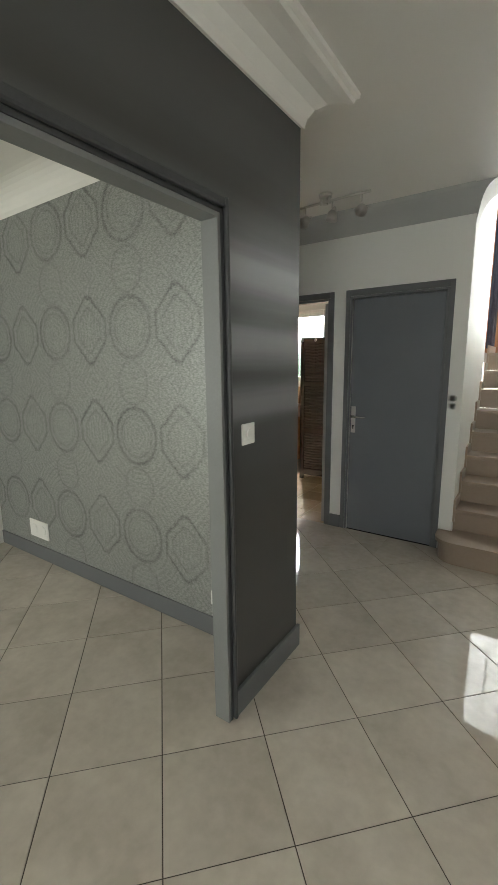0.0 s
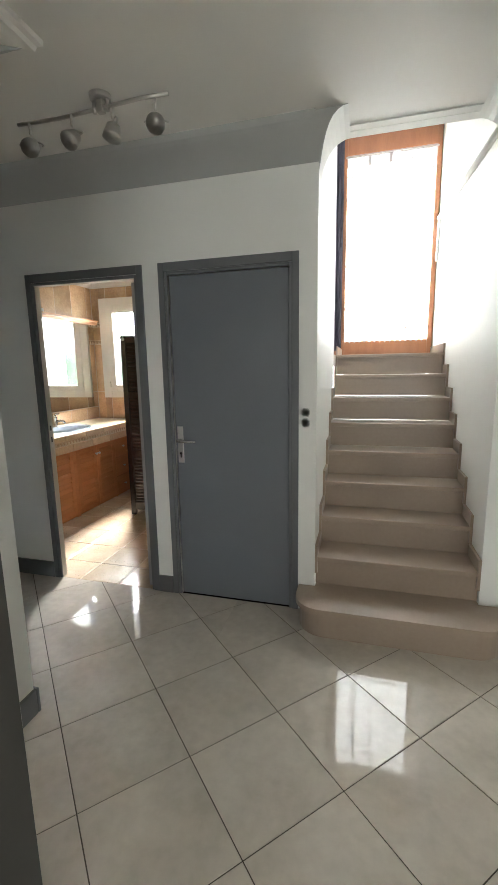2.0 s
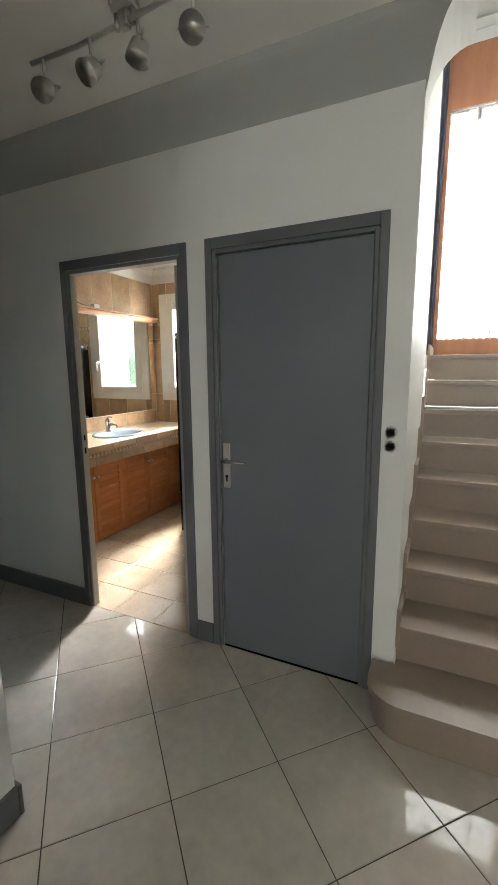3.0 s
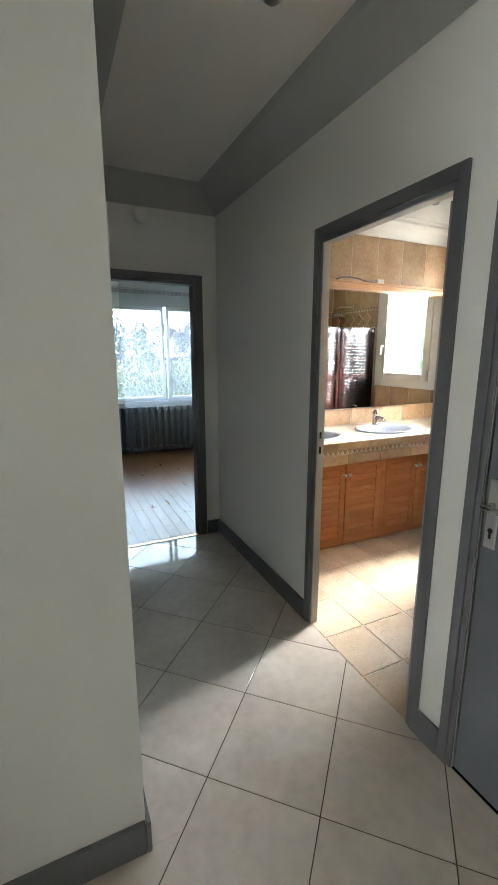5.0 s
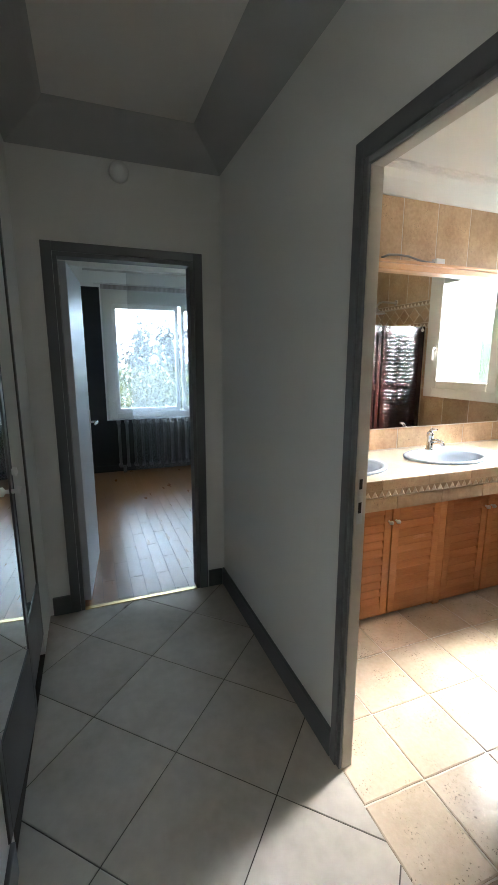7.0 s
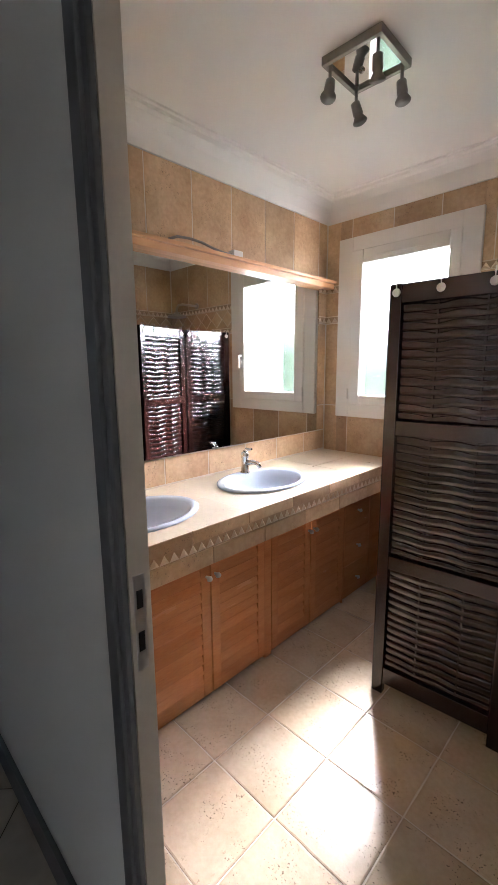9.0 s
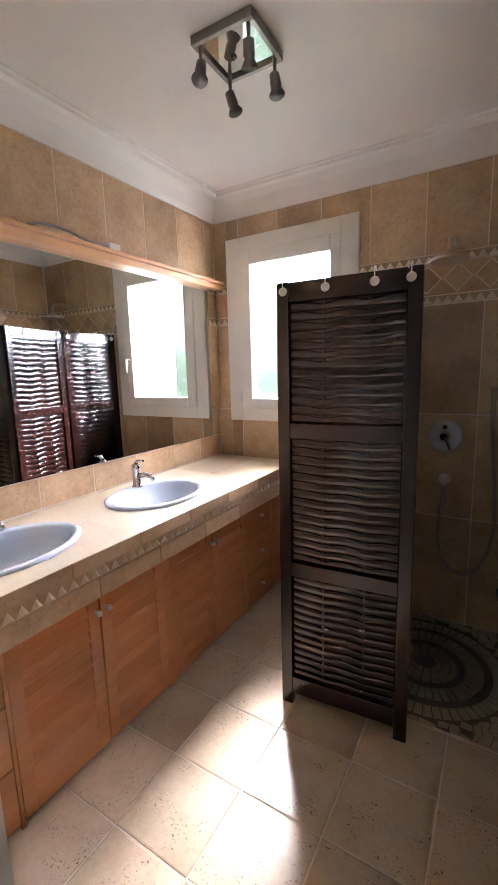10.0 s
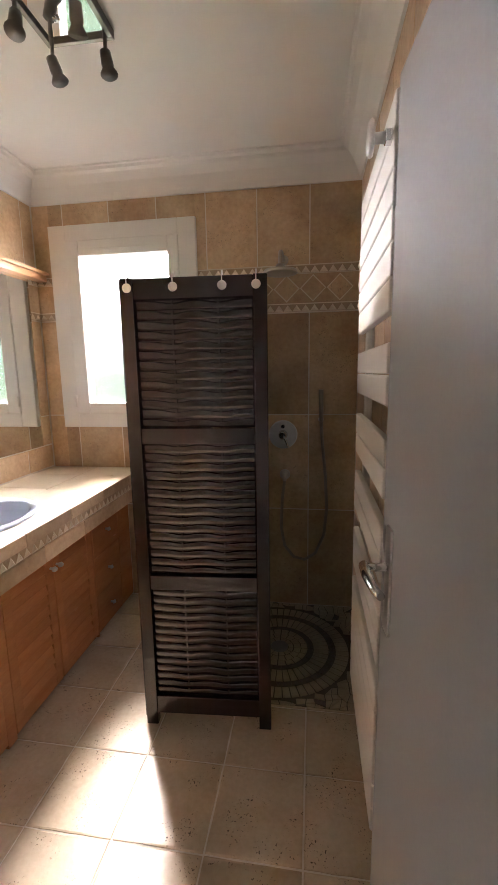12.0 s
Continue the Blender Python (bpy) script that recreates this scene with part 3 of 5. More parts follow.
setting("trim_bath_cove_window", extrude([(BY - u - 0.001, v) for u, v in BCV], "x", BL, BR), CEIL, "white moulded plaster cornice", "trim")
setting("trim_bath_cove_mirror", extrude([(BL + u + 0.001, v) for u, v in BCV], "y", DOOR_Y + WT, BY), CEIL, "white moulded plaster cornice", "trim")
setting("trim_bath_cove_radiator", extrude([(BR - u - 0.001, v) for u, v in BCV], "y", DOOR_Y + WT, BY), CEIL, "white moulded plaster cornice", "trim")
# upper glow raised far above the garden's level to light the bathroom
solid("backdrop_bathroom", boxes((-7.5, 1.8, BY + 1.5, BY + 1.51, -0.5, 2.75)), glow("daylight_garden_blur", (0.0006, 0.0011, 0.0006), (1.0, 0.98, 1.04), 0.8, 3.4, SKY_BATH, 0.04, ((1.5, (0.0009, 0.0015, 0.0009)), (1.75, (0.0025, 0.003, 0.0025)), (1.95, (0.02, 0.02, 0.02)), (2.2, (0.15, 0.147, 0.155)), (2.6, (0.6, 0.59, 0.62))), 0.12, -2.85), "blurred garden and a sky brightened to light the bathroom", "backdrop", "structure")

# bedroom shell
BX = -6.85
BW = (3.14, 5.0, 0.72, 2.36)
setting("wall_bedroom_window", boxes((BX - 0.2, BX, 1.0, BW[0], 0, 2.9), (BX - 0.2, BX, BW[1], 5.6, 0, 2.9), (BX - 0.2, BX, BW[0], BW[1], 0, BW[2]), (BX - 0.2, BX, BW[0], BW[1], BW[3], 2.9)), WHITE, "white bedroom wall with a window")
setting("wall_bedroom_left", boxes((BX, END_X - 0.08, 1.0, 1.1, 0, 2.9)), WHITE, "plain bedroom wall")
setting("wall_bedroom_right", boxes((BX, END_X - 0.08, 5.5, 5.6, 0, 2.9)), WHITE, "plain bedroom wall")
setting("wall_bedroom_near", boxes((END_X - 0.08, END_X, 1.0, 1.9, 0, 2.9), (END_X - 0.08, END_X - 0.002, DOOR_Y, 5.6, 0, 2.9)), WHITE, "plain bedroom wall")
setting("ceiling_bedroom", boxes((BX, END_X - 0.08, 1.1, 5.5, 2.62, 2.8)), CEIL, "white painted ceiling", "ceiling")
# unseen overhang, added to keep the sun off the bedroom window
setting("ceiling_eave", boxes((BX - 1.5, BX - 0.2, 1.0, 7.5, 2.72, 2.82)), WHITE, "unseen roof overhang added to shade the bedroom window", "ceiling")
# beside the window a black wall; below it the black stands for shade
setting("wall_black_panel", boxes((BX + 0.001, BX + 0.012, 1.1, 3.11, 0.0, 2.385), (BX + 0.001, BX + 0.012, 3.11, 5.0, 0.0, 0.70)), BLACK_WALL, "black wall beside the window, shade below it put in black", "wall")
solid("backdrop_bedroom", boxes((BX - 14.0, BX - 13.9, -14, 22, -2, 12)), glow("daylight_sky", (0.62, 0.8, 1.0), (0.68, 0.84, 1.0), 0, 6, SKY_BED), "bright hazy sky beyond the garden", "backdrop", "structure")

# stairwell shell
SY = 6.0
LAND = 1.576
setting("wall_stair_left", boxes((ST[0] - 0.12, ST[0], DOOR_Y + WT, 4.95, 0, 4.6), (-1.3, -1.2, 4.85, SY + 0.1, LAND, 4.6), (-1.2, ST[0] - 0.12, 4.85, 4.95, LAND - 0.1, 4.6)), WHITE, "white stairwell wall")
setting("wall_stair_right", boxes((ST[1], ST[1] + 0.12, DOOR_Y + WT, SY + 0.1, 0, 4.6)), WHITE, "white stairwell wall")
setting("wall_stair_window", boxes((-1.3, -0.25, SY, SY + 0.15, LAND, 4.6), (0.57, ST[1] + 0.1, SY, SY + 0.15, LAND, 4.6), (-0.25, 0.57, SY, SY + 0.15, 3.60, 4.6), (-0.25, 0.57, SY, SY + 0.15, 1.3, LAND + 0.1)), WHITE, "stairwell end wall with a tall window")
setting("ceiling_stair", boxes((-1.3, ST[1] + 0.1, DOOR_Y, SY + 0.1, 4.4, 4.5)), CEIL, "white painted ceiling", "ceiling")
solid("backdrop_stair", boxes((-2.2, 2.4, SY + 0.8, SY + 0.81, 0.8, 5.0)), glow("daylight_stair", (0.9, 0.92, 0.86), (1.0, 0.98, 0.95), 1.2, 2.2, SKY_STAIR), "bright daylight beyond the stair window", "backdrop", "structure")

# ---- stairs ----
def staircase():
    s = thing("staircase", "straight beige stone stairs with rounded bottom step", "stairs", (0, DOOR_Y, 0))
    ys = [-0.255, 0.0] + [0.235 + 0.2135 * k for k in range(7)]
    rise = LAND / 9
    for i, y in enumerate(ys):
        top = rise * (i + 1)
        back = (ys[i + 1] if i < 8 else SY - DOOR_Y) + 0.03
        if i == 0:
            # the bottom step runs past the walls with rounded corners
            def outline(o):
                r = 0.15
                pts = [(0.70 + o, 0.0), (0.70 + o, y + r - o)]
                pts += [(0.70 + o - r + r * math.cos(a), y + r - o - r * math.sin(a)) for a in [k * math.pi / 16 for k in range(1, 9)]]
                pts += [(-0.355 - o + r - r * math.sin(a), y + r - o - r * math.cos(a)) for a in [k * math.pi / 16 for k in range(0, 9)]]
                return pts + [(-0.355 - o, 0.0 - 0.02), (ST[0] + 0.005, 0.0 - 0.02), (ST[0] + 0.005, back), (ST[1] - 0.005, back), (ST[1] - 0.005, -0.02), (0.70 + o, -0.02)]
            pts = outline(0.0)[1:]
            part("riser", extrude(pts, "z", 0.001, top - 0.03), STONE, s)
            b = extrude(outline(0.02)[1:], "z", top - 0.03, top)
            part("tread", b, STONE, s)
        else:
            part("riser", boxes((ST[0] + 0.004, ST[1] - 0.004, y + 0.022, y + 0.05, rise * i + 0.001, top - 0.03)), STONE, s)
            part("tread", boxes((ST[0] + 0.004, ST[1] - 0.004, y, back, top - 0.03, top), bevel=0.004), STONE, s)
        if i > 0:
            for x0, x1 in ((ST[0] + 0.0005, ST[0] + 0.016), (ST[1] - 0.016, ST[1] - 0.0005)):
                part("side_plinth", boxes((x0, x1, y + 0.0185, min(back - 0.036, SY - DOOR_Y), top + 0.001, top + 0.075), (x0, x1, y - 0.005, y + 0.018, top - rise + 0.074, top + 0.075)), STONE, s)
    return s

staircase()

setting("floor_landing", boxes((-1.2, ST[0] - 0.002, 4.95, SY, LAND - 0.1, LAND)), STONE, "beige stone stair landing")


# ---- door frames and doors ----
def door_frame(name, x0, x1, top, jamb, depth, w=0.056):
    """Moulded casing on the hall side with a rebated jamb behind it."""
    f = setting(name, boxes((x0 - w, x0 - 0.02, DOOR_Y - 0.014, DOOR_Y - 0.001, 0.001, top + 0.07), (x1 + 0.02, x1 + w, DOOR_Y - 0.014, DOOR_Y - 0.001, 0.001, top + 0.07), (x0 - 0.02, x1 + 0.02, DOOR_Y - 0.014, DOOR_Y - 0.001, top + 0.02, top + 0.07), bevel=0.003), TRIM_GREY, "grey painted moulded door casing", "door frame")
    part("inner_moulding", boxes((x0 - 0.019, x0, DOOR_Y - 0.008, DOOR_Y + 0.004, 0.001, top + 0.019), (x1, x1 + 0.019, DOOR_Y - 0.008, DOOR_Y + 0.004, 0.001, top + 0.019), (x0, x1, DOOR_Y - 0.008, DOOR_Y + 0.004, top, top + 0.019), bevel=0.003), TRIM_GREY, f)
    part("jamb", boxes((x0 - 0.019, x0, DOOR_Y + 0.005, DOOR_Y + depth, 0.001, top + 0.019), (x1, x1 + 0.019, DOOR_Y + 0.005, DOOR_Y + depth, 0.001, top + 0.019), (x0, x1, DOOR_Y + 0.005, DOOR_Y + depth, top, top + 0.019)), jamb, f)
    return f


def lever_handle(parent, x, z, face, out, way, mat):
    """Long plate, lever and key cylinder on a door face at y = face; out is -1 or 1 (towards y), way is the lever's side."""
    o = 0.006 * out
    p = part("handle_plate", boxes((x - 0.019, x + 0.019, min(face, face + o), max(face, face + o), z - 0.145, z + 0.085), bevel=0.002), mat, parent, "brushed metal handle plate")
    part("lever", merge(tube([(x, face + o, z), (x, face + 8 * o, z)], 0.009), tube([(x - 0.008 * way, face + 8 * o, z), (x + 0.03 * way, face + 8.3 * o, z), (x + 0.075 * way, face + 8 * o, z - 0.004), (x + 0.115 * way, face + 7 * o, z - 0.004)], [0.011, 0.0105, 0.009, 0.008])), CHROME, p, "chrome lever")
    part("keyhole", merge(tube([(x, face + o, z - 0.085), (x, face + o * 1.3, z - 0.085)], 0.0085), boxes((x - 0.004, x + 0.004, min(face + o, face + o * 1.3), max(face + o, face + o * 1.3), z - 0.112, z - 0.088))), BLACK, p, "black keyhole")


door_frame("trim_door_bath", *D1, HEAD, JAMB_BEIGE, 0.046)
door_frame("trim_door_cupboard", *D2, HEAD, TRIM_GREY, 0.05)
# strike plate let into the bathroom jamb
sp = thing("strike_plate", "worn steel strike plate in the beige jamb", "lock plate", (D1[0], 3.708, 1.05))
part("plate", boxes((0.0003, 0.0015, -0.011, 0.011, -0.095, 0.085), bevel=0.0005), STEEL, sp)
part("latch_hole", boxes((0.0012, 0.0019, -0.006, 0.006, 0.023, 0.057)), BLACK, sp, "dark latch hole")
part("bolt_hole", boxes((0.0012, 0.0019, -0.006, 0.006, -0.058, -0.021)), BLACK, sp, "dark bolt hole")

d = solid("door_cupboard", boxes((D2[0] + 0.003, D2[1] - 0.003, DOOR_Y + 0.008, DOOR_Y + 0.046, 0.006, HEAD - 0.003), bevel=0.003), DOOR_GREY, "closed flush door painted slate grey", "door", "structure")
lever_handle(d, -1.122, 1.038, DOOR_Y + 0.008, -1, 1, STEEL)

# bathroom door, standing open into the room
bd = new("door_bathroom", mesh_of("door_bathroom", boxes((0, 0.036, 0.0, 0.70, 0.006, 2.0), bevel=0.002), LEAF_PAINT))
bd.matrix_basis = pose(-1.42, 3.722, 0, 0, 0, 5.0)
tagged(bd, "grey painted door standing open into the bathroom", "door", kind="structure")
hp = part("handle_plate", boxes((-0.006, -0.0005, 0.62, 0.658, 0.925, 1.155), bevel=0.002), STEEL, bd, "brushed metal handle plate")
part("lever", merge(tube([(-0.005, 0.639, 1.07), (-0.05, 0.639, 1.07)], 0.009), tube([(-0.05, 0.648, 1.07), (-0.054, 0.60, 1.07), (-0.05, 0.555, 1.066), (-0.044, 0.53, 1.066)], [0.011, 0.0105, 0.009, 0.008])), CHROME, hp, "chrome lever")

# bedroom door and its casing at the corridor's end
Q0, Q1, QT = 2.797, 3.498, 2.015
f = setting("trim_door_bedroom", boxes((END_X + 0.001, END_X + 0.015, Q0 - 0.07, Q0 - 0.018, 0.001, QT + 0.065), (END_X + 0.001, END_X + 0.015, Q1 + 0.018, Q1 + 0.07, 0.001, QT + 0.065), (END_X + 0.001, END_X + 0.015, Q0 - 0.018, Q1 + 0.018, QT + 0.018, QT + 0.065), bevel=0.003), TRIM_GREY, "grey painted moulded door casing", "door frame")
part("jamb", boxes((END_X - 0.085, END_X + 0.008, Q0 - 0.017, Q0 + 0.004, 0.001, QT + 0.017), (END_X - 0.085, END_X + 0.008, Q1 - 0.004, Q1 + 0.017, 0.001, QT + 0.017), (END_X - 0.085, END_X + 0.008, Q0 + 0.004, Q1 - 0.004, QT - 0.004, QT + 0.017)), TRIM_GREY, f)
setting("trim_threshold", boxes((END_X - 0.02, END_X + 0.012, Q0 + 0.005, Q1 - 0.005, 0.001, 0.006), bevel=0.002), mottled("brass_strip", (0.5, 0.36, 0.16), (0.6, 0.45, 0.22), 0.3, 6, 80, 0, metal=1.0), "thin brass threshold strip", "threshold")
bd = new("door_bedroom", mesh_of("door_bedroom", boxes((-0.69, 0, -0.038, 0.0, 0.008, QT - 0.008), bevel=0.002), mottled("pale_door_paint", (0.46, 0.48, 0.50), (0.52, 0.54, 0.56), 0.4, 2, 120, 0.03)))
bd.matrix_basis = pose(END_X - 0.085, Q0 + 0.042, 0, 0, 0, -5.5)
tagged(bd, "pale grey door standing open into the bedroom", "door", kind="structure")
hp = part("handle_plate", boxes((-0.655, -0.617, 0.0005, 0.006, 0.90, 1.13), bevel=0.002), STEEL, bd, "brushed metal handle plate")
part("lever", merge(tube([(-0.636, 0.005, 1.045), (-0.636, 0.05, 1.045)], 0.009), tube([(-0.644, 0.05, 1.045), (-0.6, 0.053, 1.045), (-0.54, 0.046, 1.041)], [0.011, 0.0105, 0.008])), CHROME, hp, "chrome lever")

# casing of the wide opening in the dark wall
o = setting("trim_opening", boxes((DARK_X + 0.001, DARK_X + 0.006, OP1 + 0.001, OP1 + 0.013, 0.001, 2.014), (DARK_X + 0.001, DARK_X + 0.006, -0.95, OP1 + 0.001, 2.001, 2.014)), TRIM_DARK, "dark grey moulded casing round the opening", "door frame")
part("bead", boxes((DARK_X + 0.001, DARK_X + 0.024, OP1 + 0.014, OP1 + 0.034, 0.001, 2.054), (DARK_X + 0.001, DARK_X + 0.024, -0.95, OP1 + 0.014, 2.015, 2.052), bevel=0.009), TRIM_DARK, o)
part("jamb", boxes((DARK_X - 0.068, DARK_X + 0.006, OP1 - 0.016, OP1, 0.001, OPZ), (DARK_X - 0.068, DARK_X + 0.006, -0.95, OP1 - 0.016, OPZ - 0.018, OPZ), bevel=0.002), mottled("light_grey_jamb_paint", (0.19, 0.195, 0.195), (0.23, 0.235, 0.235), 0.45, 3, 120, 0.05), o, "lighter grey jamb lining")

# sloping white ledge on the stairwell's outer wall
lg = setting("trim_stair_ledge", tube([(ST[1] - 0.012, 3.80, 2.64), (ST[1] - 0.012, 5.86, 2.83)], 0.02, 8), WHITE, "sloping white ledge on the stairwell wall", "trim")
part("end_strip", tube([(ST[1] - 0.012, 5.87, 2.83), (ST[1] - 0.012, 5.89, 2.45)], 0.012, 8), WHITE, lg)

# ---- hall things ----
def rocker(name, label, at, turn, w=0.08, h=0.08, round_key=False):
    """A wall plate standing out along local -y."""
    s = thing(name, label, "switch", at, turn)
    part("plate", boxes((-w / 2, w / 2, -0.009, -0.0005, -h / 2, h / 2), bevel=0.003), PLASTIC, s)
    if round_key:
        part("dimmer_knob", tube([(0, -0.009, 0), (0, -0.016, 0)], [0.02, 0.018], 20), PLASTIC, s)
    else:
        part("rocker", boxes((-w * 0.33, w * 0.33, -0.0125, -0.009, -h * 0.33, h * 0.33), bevel=0.002), PLASTIC, s)
    return s

rocker("light_switch", "square white plastic light switch on the dark wall", (DARK_X, 1.551, 1.22), 90, 0.085, 0.085, True)
ds = thing("light_switch", "pair of round white switches on the white wall", "switch", (-0.342, DOOR_Y, 1.19))
part("plate", boxes((-0.031, 0.031, -0.004, -0.0005, -0.06, 0.06), bevel=0.0015), WHITE, ds)
for z in (-0.029, 0.029):
    part("dimmer_knob", tube([(0, -0.004, z), (0, -0.014, z), (0, -0.016, z), (0, -0.016, z), (0, -0.009, z)], [0.027, 0.026, 0.0245, 0.019, 0.018], 24), PLASTIC, ds)
sk = thing("wall_socket", "wide white double socket low on the wallpapered wall", "socket", (-2.92, 1.809, 0.25))
part("plate", boxes((-0.125, 0.125, -0.01, -0.0005, -0.07, 0.07), bevel=0.004), PLASTIC, sk)
for x in (-0.06, 0.06):
    part("outlet", merge(tube([(x, -0.01, 0), (x, -0.0125, 0)], [0.037, 0.035], 24)), PLASTIC, sk)
sk = thing("wall_socket", "small white socket on the wallpapered wall", "socket", (-1.16, 1.809, 0.235))
part("plate", boxes((-0.04, 0.04, -0.01, -0.0005, -0.04, 0.04), bevel=0.004), PLASTIC, sk)

# track of four small spots
tl = thing("track_light", "brushed steel ceiling bar with four swivel spots", "ceiling light", (-1.169, 3.128, CEIL_Z))
part("ceiling_cup", merge(tube([(0.0, 0, -0.001), (0, 0, -0.02)], [0.048, 0.044], 24), tube([(-0.032, 0, -0.018), (-0.032, 0, -0.066)], 0.009), tube([(0.032, 0, -0.018), (0.032, 0, -0.066)], 0.009), boxes((-0.016, 0.016, -0.014, 0.014, -0.07, -0.02), bevel=0.003)), STEEL, tl)
part("bar", tube([(-0.44, 0, -0.05), (-0.22, 0.012, -0.05), (0.0, 0, -0.05), (0.2, -0.012, -0.05), (0.325, -0.006, -0.05)], 0.0085), STEEL, tl)


def spot(parent, x, y, z, turn, tilt, size=1.0):
    """A spot head: stem, drum shade with a ring, and its glass."""
    m = pose(x, y, z, 0, 0, turn) @ pose(0, 0, 0, tilt, 0, 0)
    h = part("spot_shade", merge(moved(tube([(0, 0, 0.028), (0, 0, 0.02), (0, 0, -0.02), (0, 0, -0.035), (0, 0, -0.035), (0, 0, -0.03)], [0.022 * size, 0.032 * size, 0.043 * size, 0.045 * size, 0.038 * size, 0.036 * size], 20), m),
                              moved(tube([(0.05 * math.sin(a), 0, 0.005 + 0.05 * math.cos(a)) for a in [-1.7 + 0.34 * k for k in range(11)]], 0.003, 6), m)), STEEL, parent, "swivel spot shade")
    part("stem", tube([(x, y, z + 0.045), (x, y, -0.052)], 0.0055), STEEL, parent)
    part("glass", moved(tube([(0, 0, -0.029), (0, 0, -0.032)], 0.035 * size, 20), m), BULB, h, "frosted spot glass")

for x, turn, tilt in ((-0.378, 25, -50), (-0.153, -15, -48), (0.052, -40, -12), (0.26, 20, -55)):
    spot(tl, x, 0, -0.145, turn, tilt, 0.9)

# smoke detector over the bedroom door
sd = thing("smoke_detector", "small round white smoke detector above the door", "smoke detector", (END_X, 3.134, 2.445))
part("body", tube([(0.001, 0, 0), (0.02, 0, 0), (0.035, 0, 0), (0.042, 0, 0)], [0.05, 0.05, 0.043, 0.02], 24), PLASTIC, sd)

# mirrored closet: two framed mirror doors, one a little ajar
def mirror_door(x, y, turn, w, top):
    c = thing("closet_door", "tall mirrored closet door in a dark frame", "closet door", (x, y, 0.125), turn, "mirrored closet doors")
    part("frame", boxes((-w, -w + 0.032, -0.02, 0.004, 0.0, top), (-0.032, 0, -0.02, 0.004, 0.0, top), (-w + 0.032, -0.032, -0.02, 0.004, top - 0.035, top), (-w + 0.032, -0.032, -0.02, 0.004, 0.0, 0.30), bevel=0.003), mottled("dark_bronze_frame", (0.05, 0.046, 0.042), (0.075, 0.07, 0.065), 0.35, 4, 90, 0.03), c)
    part("mirror_pane", boxes((-w + 0.031, -0.031, -0.016, 0.0, 0.299, top - 0.034)), MIRROR, c, "clear mirror pane")
    return c

c = mirror_door(-2.145, SIDE_Y + 0.003, -2.6, 0.49, 2.02)
part("knob", merge(tube([(-0.462, 0.004, 0.91), (-0.462, 0.016, 0.91), (-0.462, 0.024, 0.91), (-0.462, 0.034, 0.91), (-0.462, 0.037, 0.91)], [0.008, 0.007, 0.017, 0.016, 0.006], 16)), PLASTIC, c, "white china knob")
c = mirror_door(-2.662, SIDE_Y + 0.001, 0, 0.49, 1.99)
part("knob", merge(tube([(-0.03, 0.004, 0.96), (-0.03, 0.016, 0.96), (-0.03, 0.024, 0.96), (-0.03, 0.034, 0.96), (-0.03, 0.037, 0.96)], [0.008, 0.007, 0.017, 0.016, 0.006], 16)), PLASTIC, c, "white china knob")
setting("wall_closet_back", boxes((CL0 - 0.05, CL1 + 0.05, 2.1, 2.15, 0, 2.3)), BLACK, "dark closet interior")

# tall stair window: varnished frame, panes with a grille, lace curtain
sw = thing("stair_window", "tall varnished wooden stair window with metal grille", "window", (0.16, SY, LAND))
part("frame", boxes((-0.50, -0.405, -0.05, 0.02, 0.0, 2.5), (0.405, 0.452, -0.05, 0.02, 0.0, 2.5), (-0.405, 0.405, -0.05, 0.02, 0.0, 0.16), bevel=0.004), WOOD_TAN, sw)
part("head_panel", boxes((-0.405, 0.405, -0.045, 0.015, 1.925, 2.5)), WOOD_TAN, sw, "varnished plank panel above the glass")
part("side_panel", boxes((-0.62, -0.501, -0.045, 0.0, 0.0, 2.5)), WOOD_TAN, sw)
gp = part("pane", boxes((-0.404, 0.404, -0.005, 0.0, 0.161, 1.924)), GLASS, sw, "clear glass pane")
gp.visible_shadow = False
part("grille", merge(*[tube([(-0.404, 0.03, z), (0.404, 0.03, z)], 0.013, 6) for z in [0.28 + 0.212 * k for k in range(9)]], *[tube([(x, 0.03, 0.13), (x, 0.03, 1.98)], 0.013, 6) for x in (-0.2, 0.0, 0.2)]), BLACK, sw, "thin iron window bars")
def veil(w, z0, z1, folds, depth, seed, scallop=0.0, step=0.012):
    """A hanging cloth in the x, z plane with soft uneven folds and a scalloped hem."""
    rnd = random.Random(seed)
    bm = bmesh.new()
    n = max(8, int(w / step))
    ph = [rnd.uniform(0, 6.28) for _ in range(4)]
    rows = []
    for k in range(9):
        v = k / 8
        row = []
        for i in range(n + 1):
            u = i / n
            a = 2 * math.pi * folds * u
            y = depth * (0.6 * math.sin(a + ph[0] + 0.6 * math.sin(v * 2 + ph[1])) + 0.4 * math.sin(2.3 * a + ph[2])) * (0.6 + 0.4 * (1 - v))
            z = z0 + (z1 - z0) * v + (scallop * abs(math.sin(a * 0.5)) if k == 0 else 0)
            row.append(bm.verts.new((-w / 2 + w * u, y, z)))
        rows.append(row)
    for r0, r1 in zip(rows, rows[1:]):
        for i in range(n):
            bm.faces.new((r0[i], r0[i + 1], r1[i + 1], r1[i])).smooth = True
    return bm
cu = thing("lace_curtain", "gathered white lace curtain on a thin rod", "curtain", (0.16, SY - 0.075, LAND))
part("rod", tube([(-0.42, 0, 1.9), (0.42, 0, 1.9)], 0.005, 8), PLASTIC, cu)
part("cloth", veil(0.80, 0.13, 1.81, 16, 0.006, 3, 0.03), STAIR_LACE, cu)
